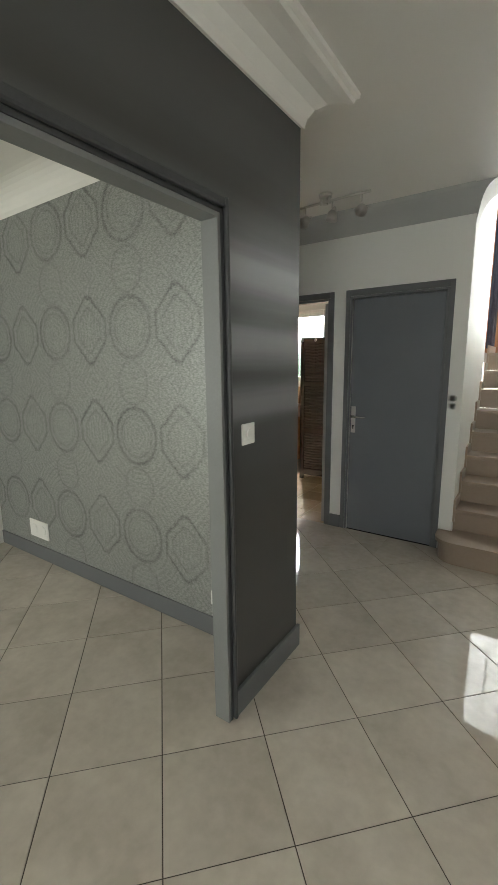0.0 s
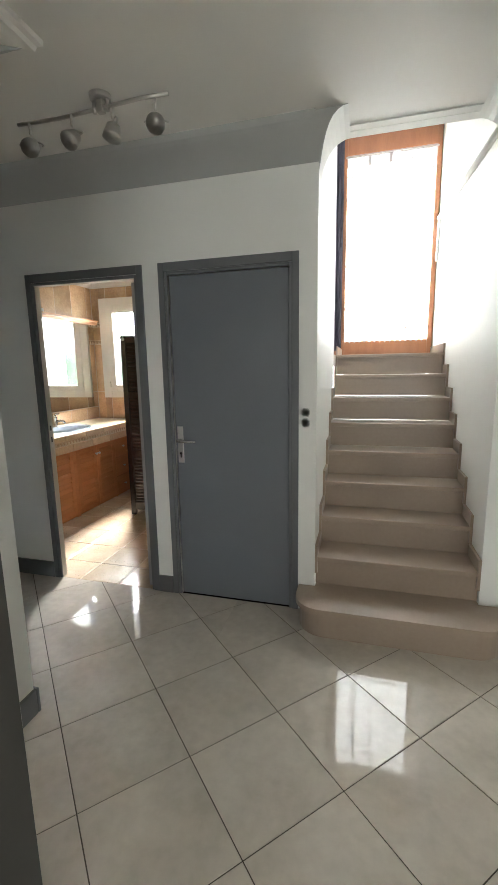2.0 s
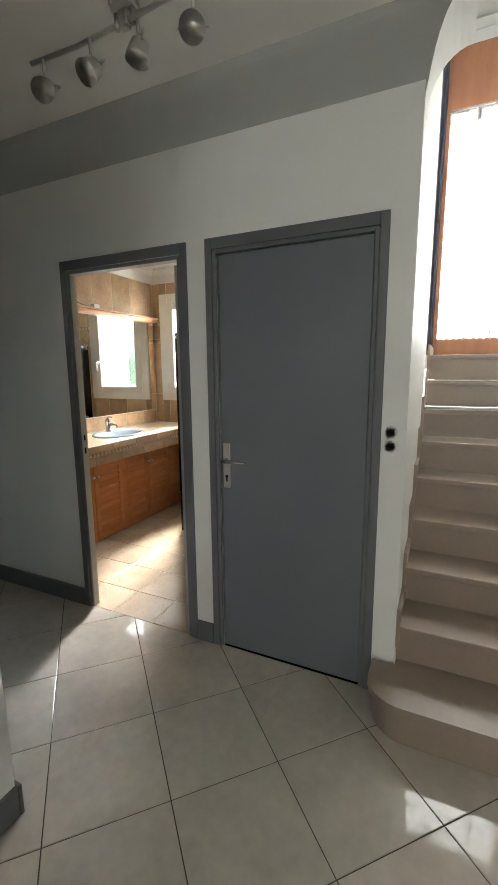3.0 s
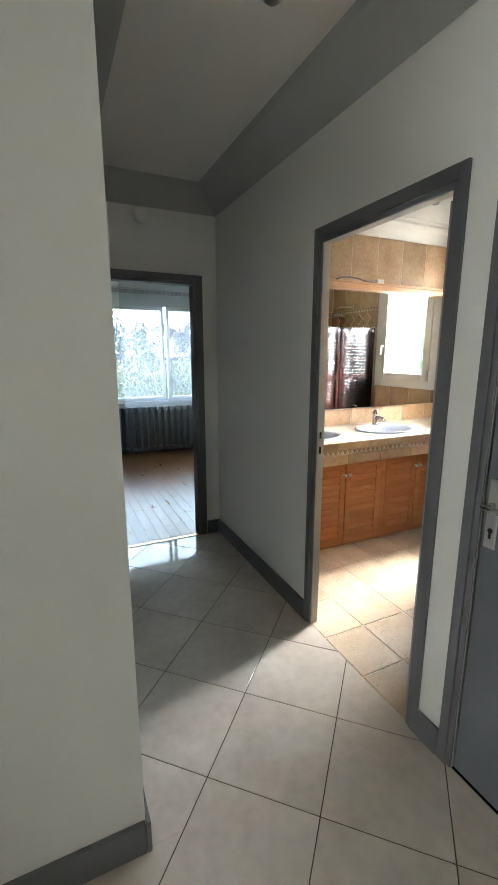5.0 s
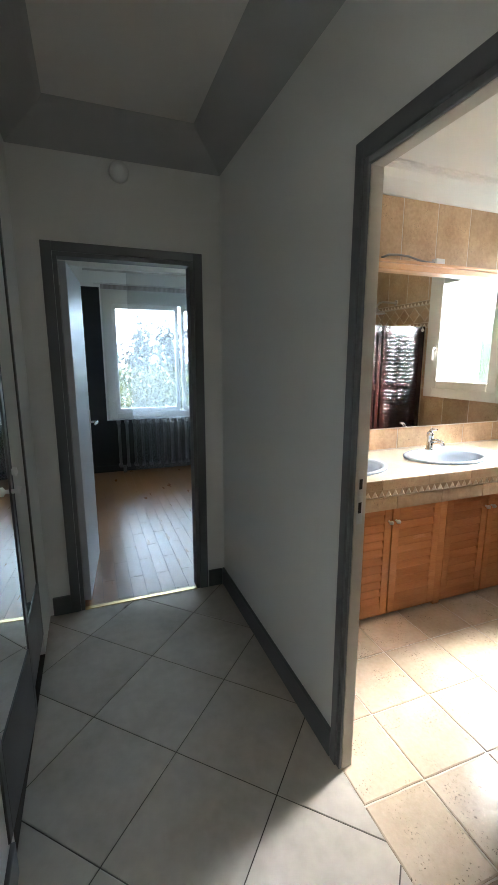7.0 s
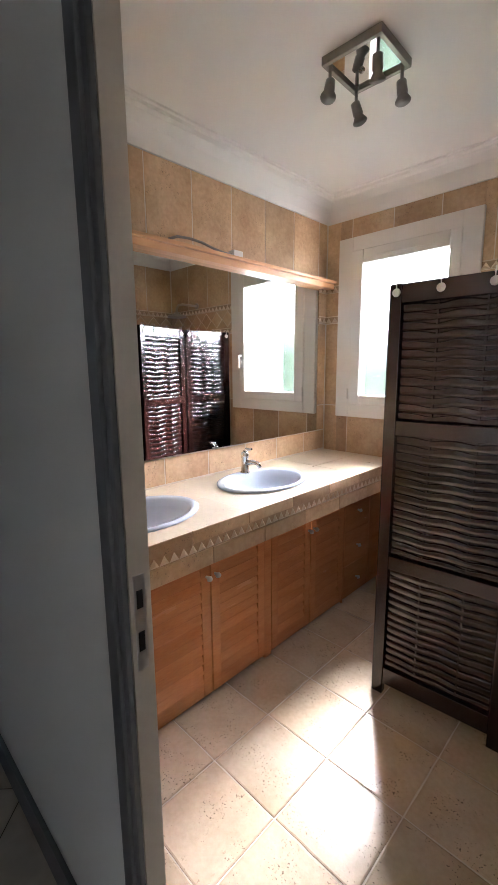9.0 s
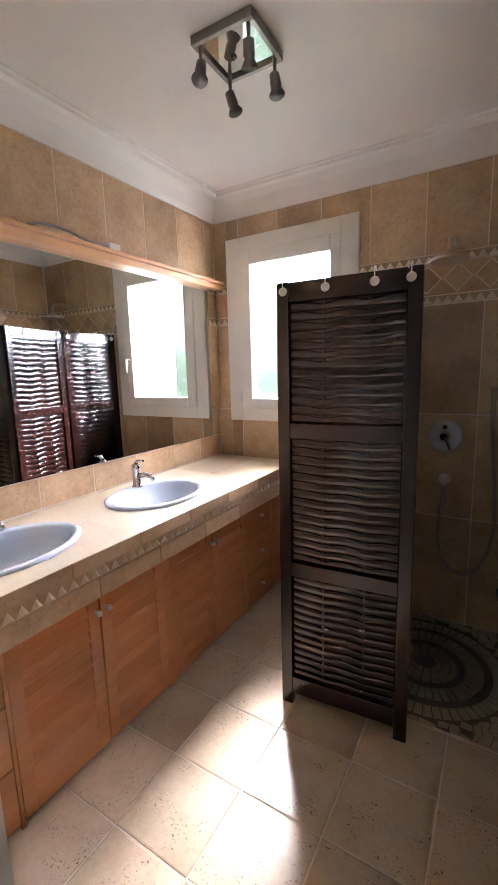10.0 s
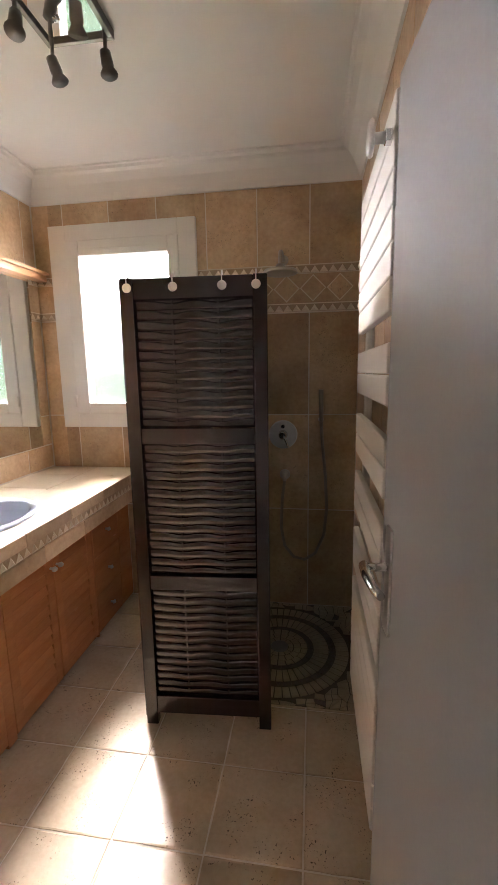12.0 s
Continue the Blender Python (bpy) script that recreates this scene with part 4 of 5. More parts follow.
part("heading", veil(0.82, 1.81, 1.915, 22, 0.009, 4), LACE_THICK, cu, "gathered lace heading")
# narrow dark curtain drawn aside on the landing
dc = thing("drawn_curtain", "narrow dark satin curtain drawn aside by the window", "curtain", (-0.315, 5.84, LAND))
part("cloth", veil(0.085, 0.06, 2.45, 3, 0.02, 12, 0.0, 0.004), BLUE_CLOTH, dc)
part("rod", tube([(-0.2, 0, 2.45), (0.06, 0, 2.45)], 0.008, 8), GUN, dc)

# ---- bathroom things ----
VY0 = DOOR_Y + WT + 0.012
CF = -2.818      # cabinet face
TOP = 0.88


def louvre_door(y0, y1, knob_y):
    w, h = y1 - y0, 0.685
    s = 0.05
    at = Matrix.Translation((0.26, y0 - 4.88, 0.02))
    c = part("door", moved(boxes((-0.02, 0.0, 0.002, s, 0, h), (-0.02, 0.0, w - s, w - 0.002, 0, h), (-0.019, -0.001, s, w - s, 0, 0.07), (-0.019, -0.001, s, w - s, h - 0.07, h), bevel=0.002), at), WOOD_DOOR, body, "louvred wooden cupboard door")
    part("door_back", moved(boxes((-0.0215, -0.0195, s, w - s, 0.06, h - 0.06)), at), WOOD_DOOR, c)
    n = 11
    p = (h - 0.14) / n
    for k in range(n):
        z = 0.07 + p * k
        part("louvre", moved(extrude([(-0.019, z), (-0.004, z - 0.005), (-0.001, z - 0.002), (-0.001, z + 0.004), (-0.013, z + p - 0.004), (-0.019, z + p - 0.003)], "y", s, w - s), at), WOOD_DOOR, c)
    ky = knob_y - y0
    part("knob", moved(tube([(0.0, ky, 0.575), (0.01, ky, 0.575), (0.02, ky, 0.574), (0.028, ky, 0.57), (0.031, ky, 0.565)], [0.006, 0.006, 0.013, 0.012, 0.004], 12), at), STEEL, c, "pewter drop knob")


body = thing("vanity_unit", "long honey wooden vanity unit with louvred doors", "vanity", (CF - 0.26, 4.88, 0))
part("carcass", moved(boxes((BL + 0.02, CF - 0.022, VY0, BY - 0.012, 0.0, 0.705)), Matrix.Translation((0.26 - CF, -4.88, 0))), WOOD_DOOR, body)
for y0, y1 in ((4.087, 4.099), (4.812, 4.862), (5.535, 5.547)):
    part("divider", moved(boxes((CF - 0.02, CF - 0.002, y0, y1, 0.0, 0.715)), Matrix.Translation((0.26 - CF, -4.88, 0))), WOOD_DOOR, body)
louvre_door(4.099, 4.459, 4.438)
louvre_door(4.463, 4.812, 4.486)
louvre_door(4.862, 5.192, 5.17)
louvre_door(5.196, 5.535, 5.218)
for y0, y1 in ((3.78, 4.087), (5.547, 5.85)):
    for a, b in ((0.02, 0.235), (0.24, 0.46), (0.465, 0.705)):
        dr = part("drawer", moved(boxes((-0.02, 0.0, 0.003, y1 - y0 - 0.003, 0, b - a), bevel=0.003), Matrix.Translation((0.26, y0 - 4.88, a))), WOOD_DOOR, body, "wooden drawer front")
        ky, kz = (y0 + y1) / 2 - 4.88, (a + b) / 2
        part("knob", tube([(0.26, ky, kz), (0.27, ky, kz), (0.28, ky, kz), (0.29, ky, kz - 0.004)], [0.006, 0.006, 0.013, 0.004], 12), STEEL, dr, "pewter drop knob")
part("end_panel", boxes((0.24, 0.26, 5.853 - 4.88, BY - 0.012 - 4.88, 0.02, 0.705), bevel=0.002), WOOD_DOOR, body)

# stone worktop: a core with tiles on its top and front
SINKS = ((-3.005, 4.235), (-3.005, 4.998))
top = thing("vanity_worktop", "cream travertine tiled vanity top with carved border", "worktop", (-3.08, 4.88, 0.705))
off = Matrix.Translation((3.08, -4.88, -0.705))


def basin_ring(cx, cy, rx, ry, z, n=40):
    return [(cx + rx * math.cos(2 * math.pi * k / n), cy + ry * math.sin(2 * math.pi * k / n), z) for k in range(n)]


def top_with_holes():
    """Core slab of the worktop with oval cut-outs: rectangles between, and a fan round each basin."""
    bm = bmesh.new()
    z = TOP - 0.011
    def quad(x0, x1, y0, y1):
        bm.faces.new([bm.verts.new(c) for c in ((x0, y0, z), (x1, y0, z), (x1, y1, z), (x0, y1, z))])
    x0, x1 = BL + 0.002, -2.713
    edges = [VY0]
    for cx, cy in SINKS:
        quad(x0, x1, edges[-1], cy - 0.29)
        ring = basin_ring(cx, cy, 0.185, 0.245, z)
        outer = []
        for px, py, _ in ring:
            dx, dy = px - cx, py - cy
            k = min(((x1 - cx) / dx if dx > 1e-6 else (x0 - cx) / dx if dx < -1e-6 else 9), (0.29 / abs(dy) if abs(dy) > 1e-6 else 9))
            outer.append((cx + dx * k, cy + dy * k, z))
        a = [bm.verts.new(c) for c in ring]
        b = [bm.verts.new(c) for c in outer]
        for k in range(len(a)):
            bm.faces.new((a[k], b[k], b[(k + 1) % len(a)], a[(k + 1) % len(a)]))
        edges.append(cy + 0.29)
    quad(x0, x1, edges[-1], BY - 0.012)
    return bm


part("core_top", moved(top_with_holes(), off), BATH_GROUT, top)
part("core_front", moved(boxes((-2.73, -2.7115, VY0, BY - 0.012, 0.716, TOP - 0.0115)), off), BATH_GROUT, top)
# top tiles: slabs of about 30 cm, those over the basins cut round
def top_tiles():
    ys = [VY0, 3.98, 4.283, 4.585, 4.887, 5.19, 5.49, 5.79, BY - 0.012]
    for y0, y1 in zip(ys, ys[1:]):
        for x0, x1 in ((BL + 0.003, -3.008), (-3.005, -2.701)):
            cut = [(cx, cy) for cx, cy in SINKS if y1 > cy - 0.25 and y0 < cy + 0.25]
            bm = bmesh.new()
            n = 12 if cut else 1
            for i in range(n):
                for j in range(n):
                    ax, bx = x0 + 0.0015 + (x1 - x0 - 0.003) * i / n, x0 + 0.0015 + (x1 - x0 - 0.003) * (i + 1) / n
                    ay, by = y0 + 0.0015 + (y1 - y0 - 0.003) * j / n, y0 + 0.0015 + (y1 - y0 - 0.003) * (j + 1) / n
                    mx, my = (ax + bx) / 2, (ay + by) / 2
                    if any(((mx - cx) / 0.195) ** 2 + ((my - cy) / 0.255) ** 2 < 1 for cx, cy in cut):
                        continue
                    box(bm, ax, bx, ay, by, TOP - 0.0105, TOP) if n == 1 else bm.faces.new([bm.verts.new(c) for c in ((ax, ay, TOP), (bx, ay, TOP), (bx, by, TOP), (ax, by, TOP))])
            bmesh.ops.remove_doubles(bm, verts=bm.verts, dist=0.0002)
            part("top_tile", moved(bm, off), TRAV_LIGHT, top)
top_tiles()
ys = [VY0, 3.98, 4.283, 4.585, 4.887, 5.19, 5.49, 5.79, BY - 0.012]
for y0, y1 in zip(ys, ys[1:]):
    part("edge_tile", moved(boxes((-2.711, -2.700, y0 + 0.0015, y1 - 0.0015, 0.828, TOP - 0.0005), bevel=0.002), off), TRAVERTINE, top)
    part("edge_tile", moved(boxes((-2.711, -2.700, y0 + 0.1015, y1 + 0.0985 if y1 < 5.9 else y1 - 0.0015, 0.716, 0.785), bevel=0.002), off), TRAVERTINE, top)
part("edge_tile", moved(boxes((-2.711, -2.700, VY0, VY0 + 0.1, 0.716, 0.785), bevel=0.002), off), TRAVERTINE, top)
part("border_base", moved(boxes((-2.711, -2.704, VY0, BY - 0.012, 0.787, 0.8265)), off), TRAVERTINE, top)


def zigzag(length, pitch, h, depth):
    """A row of pointed chevron teeth in the x, z plane, standing out to -y."""
    bm = bmesh.new()
    n = int(length / pitch)
    for k in range(n):
        x = k * pitch
        a, b, c = (x, 0, 0.002), (x + pitch, 0, 0.002), (x + pitch / 2, 0, h - 0.002)
        d = (x + pitch / 2, -depth, h * 0.38)
        v = [bm.verts.new(q) for q in (a, b, c, d)]
        for q in ((0, 1, 3), (1, 2, 3), (2, 0, 3)):
            bm.faces.new([v[i] for i in q])
    return bm

part("carved_zigzag", moved(moved(zigzag(BY - 0.02 - VY0, 0.043, 0.0395, 0.011), pose(-2.704, VY0, 0.787, 0, 0, 90)), off), TRAV_LIGHT, top, "carved stone zigzag border")


def basin(cx, cy):
    b = thing("wash_basin", "pale oval ceramic basin set into the worktop", "basin", (cx, cy, TOP), 0, "wash basins")
    rings = [(0.205, 0.275, 0.001), (0.207, 0.277, 0.009), (0.198, 0.268, 0.015), (0.182, 0.25, 0.013), (0.172, 0.238, 0.004), (0.16, 0.222, -0.03), (0.14, 0.195, -0.075), (0.09, 0.13, -0.115), (0.03, 0.04, -0.128)]
    bm = bmesh.new()
    vs = [[bm.verts.new(c) for c in basin_ring(0, 0, rx, ry, z, 48)] for rx, ry, z in rings]
    for a, c in zip(vs, vs[1:]):
        for k in range(48):
            bm.faces.new((a[k], a[(k + 1) % 48], c[(k + 1) % 48], c[k])).smooth = True
    bm.faces.new(vs[-1])
    part("bowl", bm, CERAMIC, b)
    part("drain", tube([(0, 0, -0.1275), (0, 0, -0.124)], [0.028, 0.024], 20), CHROME, b, "chrome drain")
    t = thing("basin_mixer_tap", "chrome single-lever basin mixer tap", "tap", (cx - 0.165, cy + 0.03, TOP + 0.011), 0, "basin taps")
    part("tap_body", tube([(0, 0, 0), (0, 0, 0.008), (0, 0, 0.012), (0, 0, 0.085), (0, 0, 0.095), (0, 0, 0.118), (0, 0, 0.126)], [0.027, 0.027, 0.021, 0.02, 0.024, 0.023, 0.01], 20), CHROME, t)
    part("spout", tube([(0.01, 0, 0.06), (0.06, 0, 0.075), (0.10, 0, 0.07), (0.118, 0, 0.05)], [0.014, 0.0125, 0.012, 0.011], 12), CHROME, t)
    part("tap_lever", tube([(0, 0, 0.126), (0.012, 0.0, 0.14), (0.055, 0.0, 0.146)], [0.012, 0.009, 0.006], 10), CHROME, t)
    return b

for cx, cy in SINKS:
    basin(cx, cy)

# mirror with its wooden shelf
mr = thing("wall_mirror_pane", "large frameless wall mirror above the basins", "mirror", (BL + 0.012, 4.85, 1.035))
part("mirror_glass", boxes((0.0, 0.006, VY0 - 4.85 + 0.003, 1.05, 0.0, 1.005)), MIRROR, mr)
sh = thing("wooden_shelf", "long pale pine shelf above the mirror", "shelf", (BL + 0.012, 4.9, 2.03))
part("board", boxes((0.0, 0.077, VY0 - 4.9 + 0.003, BY - 0.014 - 4.9, 0.036, 0.054), bevel=0.003), SHELF_WOOD, sh)
part("batten", boxes((0.0, 0.06, VY0 - 4.9 + 0.003, BY - 0.014 - 4.9, 0.0, 0.035), bevel=0.003), SHELF_WOOD, sh)
cb = thing("cable", "loose brown cable lying on the shelf", "cable", (BL + 0.03, 4.82, 2.085))
part("wire", tube([(0.03, -0.2, 0.008), (0.03, -0.15, 0.028), (0.028, -0.08, 0.034), (0.03, 0.0, 0.03), (0.032, 0.08, 0.014), (0.03, 0.16, 0.007), (0.02, 0.215, 0.012)], 0.0065, 8), GUN, cb)
jb = thing("junction_box", "small white plastic junction box on the shelf", "junction box", (BL + 0.045, 5.07, 2.085))
part("case", boxes((-0.02, 0.025, -0.035, 0.035, 0.0, 0.035), bevel=0.004), PLASTIC, jb)

# window
w = new("window_1")
w.matrix_basis = pose(-2.749, BY, 1.141)
tagged(w, "white plastic window with frosted glass", "window", kind="structure")
part("window_frame", boxes((-0.4525, -0.345, -0.028, -0.001, 0, 1.2), (0.345, 0.4525, -0.028, -0.001, 0, 1.2), (-0.345, 0.345, -0.028, -0.001, 0, 0.09), (-0.345, 0.345, -0.028, -0.001, 1.105, 1.2), bevel=0.004), PVC, w)
part("window_sash", boxes((-0.35, -0.262, -0.04, 0.03, 0.085, 1.11), (0.285, 0.35, -0.04, 0.03, 0.085, 1.11), (-0.262, 0.285, -0.04, 0.03, 0.085, 0.155), (-0.262, 0.285, -0.04, 0.03, 1.02, 1.11), bevel=0.006), PVC, w)
part("vent_slot", boxes((-0.16, 0.2, -0.0435, -0.0405, 1.052, 1.06), bevel=0.001), PVC, w)
gp = part("pane", boxes((-0.263, 0.286, -0.006, 0.0, 0.154, 1.021)), FROST, w, "frosted glass pane")
gp.visible_shadow = False
part("window_handle", merge(boxes((0.305, 0.327, -0.048, -0.0405, 0.42, 0.48), bevel=0.003), tube([(0.316, -0.045, 0.455), (0.316, -0.075, 0.455), (0.316, -0.08, 0.43), (0.316, -0.078, 0.35)], [0.009, 0.009, 0.01, 0.008], 10)), RAD_WHITE, w, "white window handle")
part("hinge", tube([(-0.347, -0.043, 0.13), (-0.347, -0.043, 0.2)], 0.007, 8), RAD_WHITE, w)

# ceiling light with four small spots
bl = thing("ceiling_spot_plate", "square mirrored ceiling plate with four dark spots", "ceiling light", (-2.42, 4.94, BC), 1)
part("rim", boxes((-0.119, 0.119, -0.119, -0.102, -0.032, -0.001), (-0.119, 0.119, 0.102, 0.119, -0.032, -0.001), (-0.119, -0.102, -0.102, 0.102, -0.032, -0.001), (0.102, 0.119, -0.102, 0.102, -0.032, -0.001), bevel=0.002), GUN, bl)
part("mirror_plate", boxes((-0.101, 0.101, -0.101, 0.101, -0.02, -0.012)), MIRROR, bl, "mirrored square plate")
for sx, sy, turn, tilt in ((-1, -1, 200, 25), (1, -1, 20, 12), (-1, 1, 100, -18), (1, 1, 60, -12)):
    x, y = 0.095 * sx, 0.095 * sy
    m = pose(x, y, -0.09, 0, 0, turn) @ pose(0, 0, 0, tilt, 0, 0)
    part("stem", tube([(x, y, -0.02), (x, y, -0.08)], [0.008, 0.006], 10), GUN, bl)
    hd = part("spot_shade", moved(tube([(0, 0, 0.016), (0, 0, 0.012), (0, 0, -0.032), (0, 0, -0.036), (0, 0, -0.062), (0, 0, -0.062), (0, 0, -0.058)], [0.01, 0.018, 0.02, 0.015, 0.029, 0.026, 0.025], 16), m), GUN, bl, "dark nickel spot")
    part("bulb", moved(tube([(0, 0, -0.057), (0, 0, -0.0605)], 0.0245, 16), m), BULB, hd, "small reflector bulb")
for x in (-0.03, 0.03):
    part("bulb_reflection_cup", tube([(x, 0.02, -0.02), (x, 0.02, -0.028)], [0.012, 0.008], 12), CHROME, bl)

# folding louvred screen: four hinged leaves standing in a zigzag
SLAT_W = 0.44


def woven_slat(flip):
    """One thin slat with a rebated back lip; its top edge dips where it is tied to the two upright ribs."""
    bm = bmesh.new()
    n, h = 30, 0.0165
    rings = []
    for i in range(n + 1):
        u = i / n
        x = (u - 0.5) * SLAT_W
        tie = math.exp(-((u - 0.32) / 0.115) ** 2) + math.exp(-((u - 0.70) / 0.115) ** 2)
        bow = 0.0006 * flip * math.sin(3 * math.pi * u)
        top = h - 0.0105 * tie
        lean = 0.0035 * tie
        rings.append([bm.verts.new((x, y, z + bow)) for y, z in ((-0.004, -h), (-0.0039 + lean, top - 0.0015), (-0.0025 + lean, top), (0.0052, top), (0.0052, h + 0.004), (0.0078, h + 0.004), (0.0078, -h), (-0.002, -h - 0.0005))])
    for a, b in zip(rings, rings[1:]):
        for k in range(8):
            bm.faces.new((a[k], b[k], b[(k + 1) % 8], a[(k + 1) % 8])).smooth = k == 0
    bm.faces.new(rings[0]), bm.faces.new(rings[-1][::-1])
    bmesh.ops.recalc_face_normals(bm, faces=bm.faces)
    return mesh_of("slat", bm, SCREEN_WOOD)


SLATS = [woven_slat(1), woven_slat(-1)]
screen = thing("folding_screen", "dark stained folding screen of woven wooden slats", "folding screen", (-2.322, 5.02, 0.0))
SCREEN_H = 1.805


def leaf(p, q):
    """One leaf of the screen between two floor points."""
    p, q = Vector(p), Vector(q)
    d = q - p
    w = d.length
    m = Matrix.Translation((p.x + 2.322, p.y - 5.02, 0)) @ pose(0, 0, 0, 0, 0, math.degrees(math.atan2(d.y, d.x)))
    fit_w = w - 0.09
    st = 0.051
    lf = part("leaf_frame", moved(boxes((0.002, st, -0.017, 0.017, 0.0, SCREEN_H), (w - st, w - 0.002, -0.017, 0.017, 0.0, SCREEN_H),
                                  (st, w - st, -0.016, 0.016, SCREEN_H - 0.075, SCREEN_H - 0.002), (st, w - st, -0.016, 0.016, 1.205, 1.265), (st, w - st, -0.016, 0.016, 0.615, 0.675), (st, w - st, -0.016, 0.016, 0.055, 0.135), bevel=0.003), m), SCREEN_WOOD, screen)
    part("rib", moved(boxes(*[(w / 2 + o - 0.0035, w / 2 + o + 0.0035, -0.0015, 0.0048, 0.13, SCREEN_H - 0.07) for o in (-fit_w * 0.18, fit_w * 0.2)]), m), SCREEN_WOOD, lf)
    k = 0
    for z0, z1 in ((0.135, 0.615), (0.675, 1.205), (1.265, SCREEN_H - 0.075)):
        n = int((z1 - z0) / 0.0335)
        for i in range(n):
            s = new("slat", SLATS[k % 2])
            s.parent = lf
            s.matrix_basis = m @ Matrix.Translation((w / 2, 0, z0 + (i + 0.5) * (z1 - z0) / n)) @ Matrix.Diagonal((fit_w / SLAT_W, 1, 1, 1))
            k += 1
    for o in (0.03, w * 0.37, w * 0.7, w - 0.04):
        hk = part("curtain_ring_disc", merge(moved(tube([(o, -0.0175, SCREEN_H - 0.035), (o, -0.0225, SCREEN_H - 0.035)], [0.0165, 0.015], 16), m), moved(tube([(o, -0.019, SCREEN_H - 0.02), (o, -0.021, SCREEN_H + 0.012), (o, 0.0, SCREEN_H + 0.018), (o, 0.019, SCREEN_H - 0.005)], 0.002, 6), m)), PLASTIC, lf, "white button hooked over the top rail")
    return lf

leaf((-2.322, 5.02), (-1.792, 5.055))
leaf((-2.200, 5.525), (-2.325, 5.038))
leaf((-2.255, 5.985), (-2.205, 5.54))

# heated towel rail on the wall behind the door
tr = thing("towel_radiator", "tall white towel radiator of flat bars", "radiator", (BR, 4.787, 0.26))
for y in (-0.262, 0.262):
    part("upright", boxes((-0.075, -0.05, y - 0.018, y + 0.018, 0.01, 1.75), bevel=0.006), RAD_WHITE, tr)
for z0, n in ((0.0, 6), (0.485, 2), (0.705, 2), (0.915, 2), (1.128, 2), (1.332, 6)):
    for k in range(n):
        part("bar", boxes((-0.098, -0.076, -0.302, 0.302, z0 + 0.0715 * k, z0 + 0.0715 * k + 0.068), bevel=0.005), RAD_WHITE, tr)
for y in (-0.262, 0.262):
    for z in (0.2, 1.55):
        part("bracket", tube([(-0.05, y, z), (-0.0005, y, z)], 0.01, 10), RAD_WHITE, tr)
hk = thing("towel_hook", "white knob hook clipped to the towel radiator", "hook", (-1.478, 4.52, 1.945))
part("clip", boxes((-0.012, 0.02, -0.012, 0.012, -0.012, 0.012), bevel=0.002), CHROME, hk)
part("stem", tube([(-0.01, 0, 0), (-0.035, 0, 0)], 0.011, 12), PLASTIC, hk)
part("disc", tube([(-0.035, 0, 0), (-0.04, 0, 0), (-0.046, 0, 0)], [0.033, 0.036, 0.03], 24), PLASTIC, hk)

# shower
shd = thing("rain_shower", "round chrome rain shower head on a wall arm", "shower head", (-1.80, BY - 0.012, 2.08))
part("arm", tube([(0, -0.0005, 0), (0, -0.012, 0)], [0.028, 0.026], 20), DULL, shd)
part("pipe", tube([(0, -0.01, 0), (0, -0.17, 0.0), (0, -0.215, -0.01), (0, -0.24, -0.04), (0, -0.24, -0.085)], 0.0105, 12), DULL, shd)
part("rose", tube([(0, -0.24, -0.075), (0, -0.24, -0.09), (0, -0.24, -0.105), (0, -0.24, -0.12), (0, -0.24, -0.123)], [0.018, 0.025, 0.082, 0.088, 0.084], 32), DULL, shd)
smx = thing("shower_mixer", "round brushed shower mixer plate with lever", "shower mixer", (-1.805, BY - 0.012, 1.098))
part("wall_plate", tube([(0, -0.0005, 0), (0, -0.008, 0), (0, -0.012, 0)], [0.085, 0.085, 0.08], 32), STEEL, smx)
part("knob", tube([(0, -0.012, 0), (0, -0.045, 0), (0, -0.055, 0)], [0.028, 0.025, 0.018], 20), CHROME, smx)
part("lever", tube([(0, -0.045, 0), (0.02, -0.065, -0.03), (0.035, -0.075, -0.065)], [0.009, 0.007, 0.006], 10), CHROME, smx)
part("diverter", tube([(0, -0.012, 0.05), (0, -0.03, 0.05)], 0.011, 12), CHROME, smx)
hs = thing("hand_shower", "slim hand shower with a metal hose in a wall holder", "hand shower", (-1.59, BY - 0.012, 0.853))
part("hose_outlet", tube([(-0.205, -0.0005, 0), (-0.205, -0.01, 0), (-0.205, -0.035, -0.005), (-0.205, -0.04, -0.03)], [0.032, 0.03, 0.012, 0.011], 16), DULL, hs)
part("hose", tube([(-0.205, -0.04, -0.03), (-0.22, -0.04, -0.15), (-0.225, -0.04, -0.33), (-0.205, -0.04, -0.44), (-0.15, -0.04, -0.51), (-0.085, -0.04, -0.525), (-0.02, -0.04, -0.48), (0.03, -0.04, -0.36), (0.045, -0.04, -0.2), (0.035, -0.04, 0.0), (0.015, -0.045, 0.2), (0.008, -0.05, 0.31)], 0.0085, 10), HOSE, hs, "flexible metal hose")
part("handle", tube([(0.008, -0.05, 0.3), (0.006, -0.055, 0.4), (0.004, -0.058, 0.51)], [0.010, 0.013, 0.014], 12), HOSE, hs)
part("holder", tube([(0.006, -0.0005, 0.335), (0.006, -0.06, 0.335)], [0.016, 0.012], 12), DULL, hs)

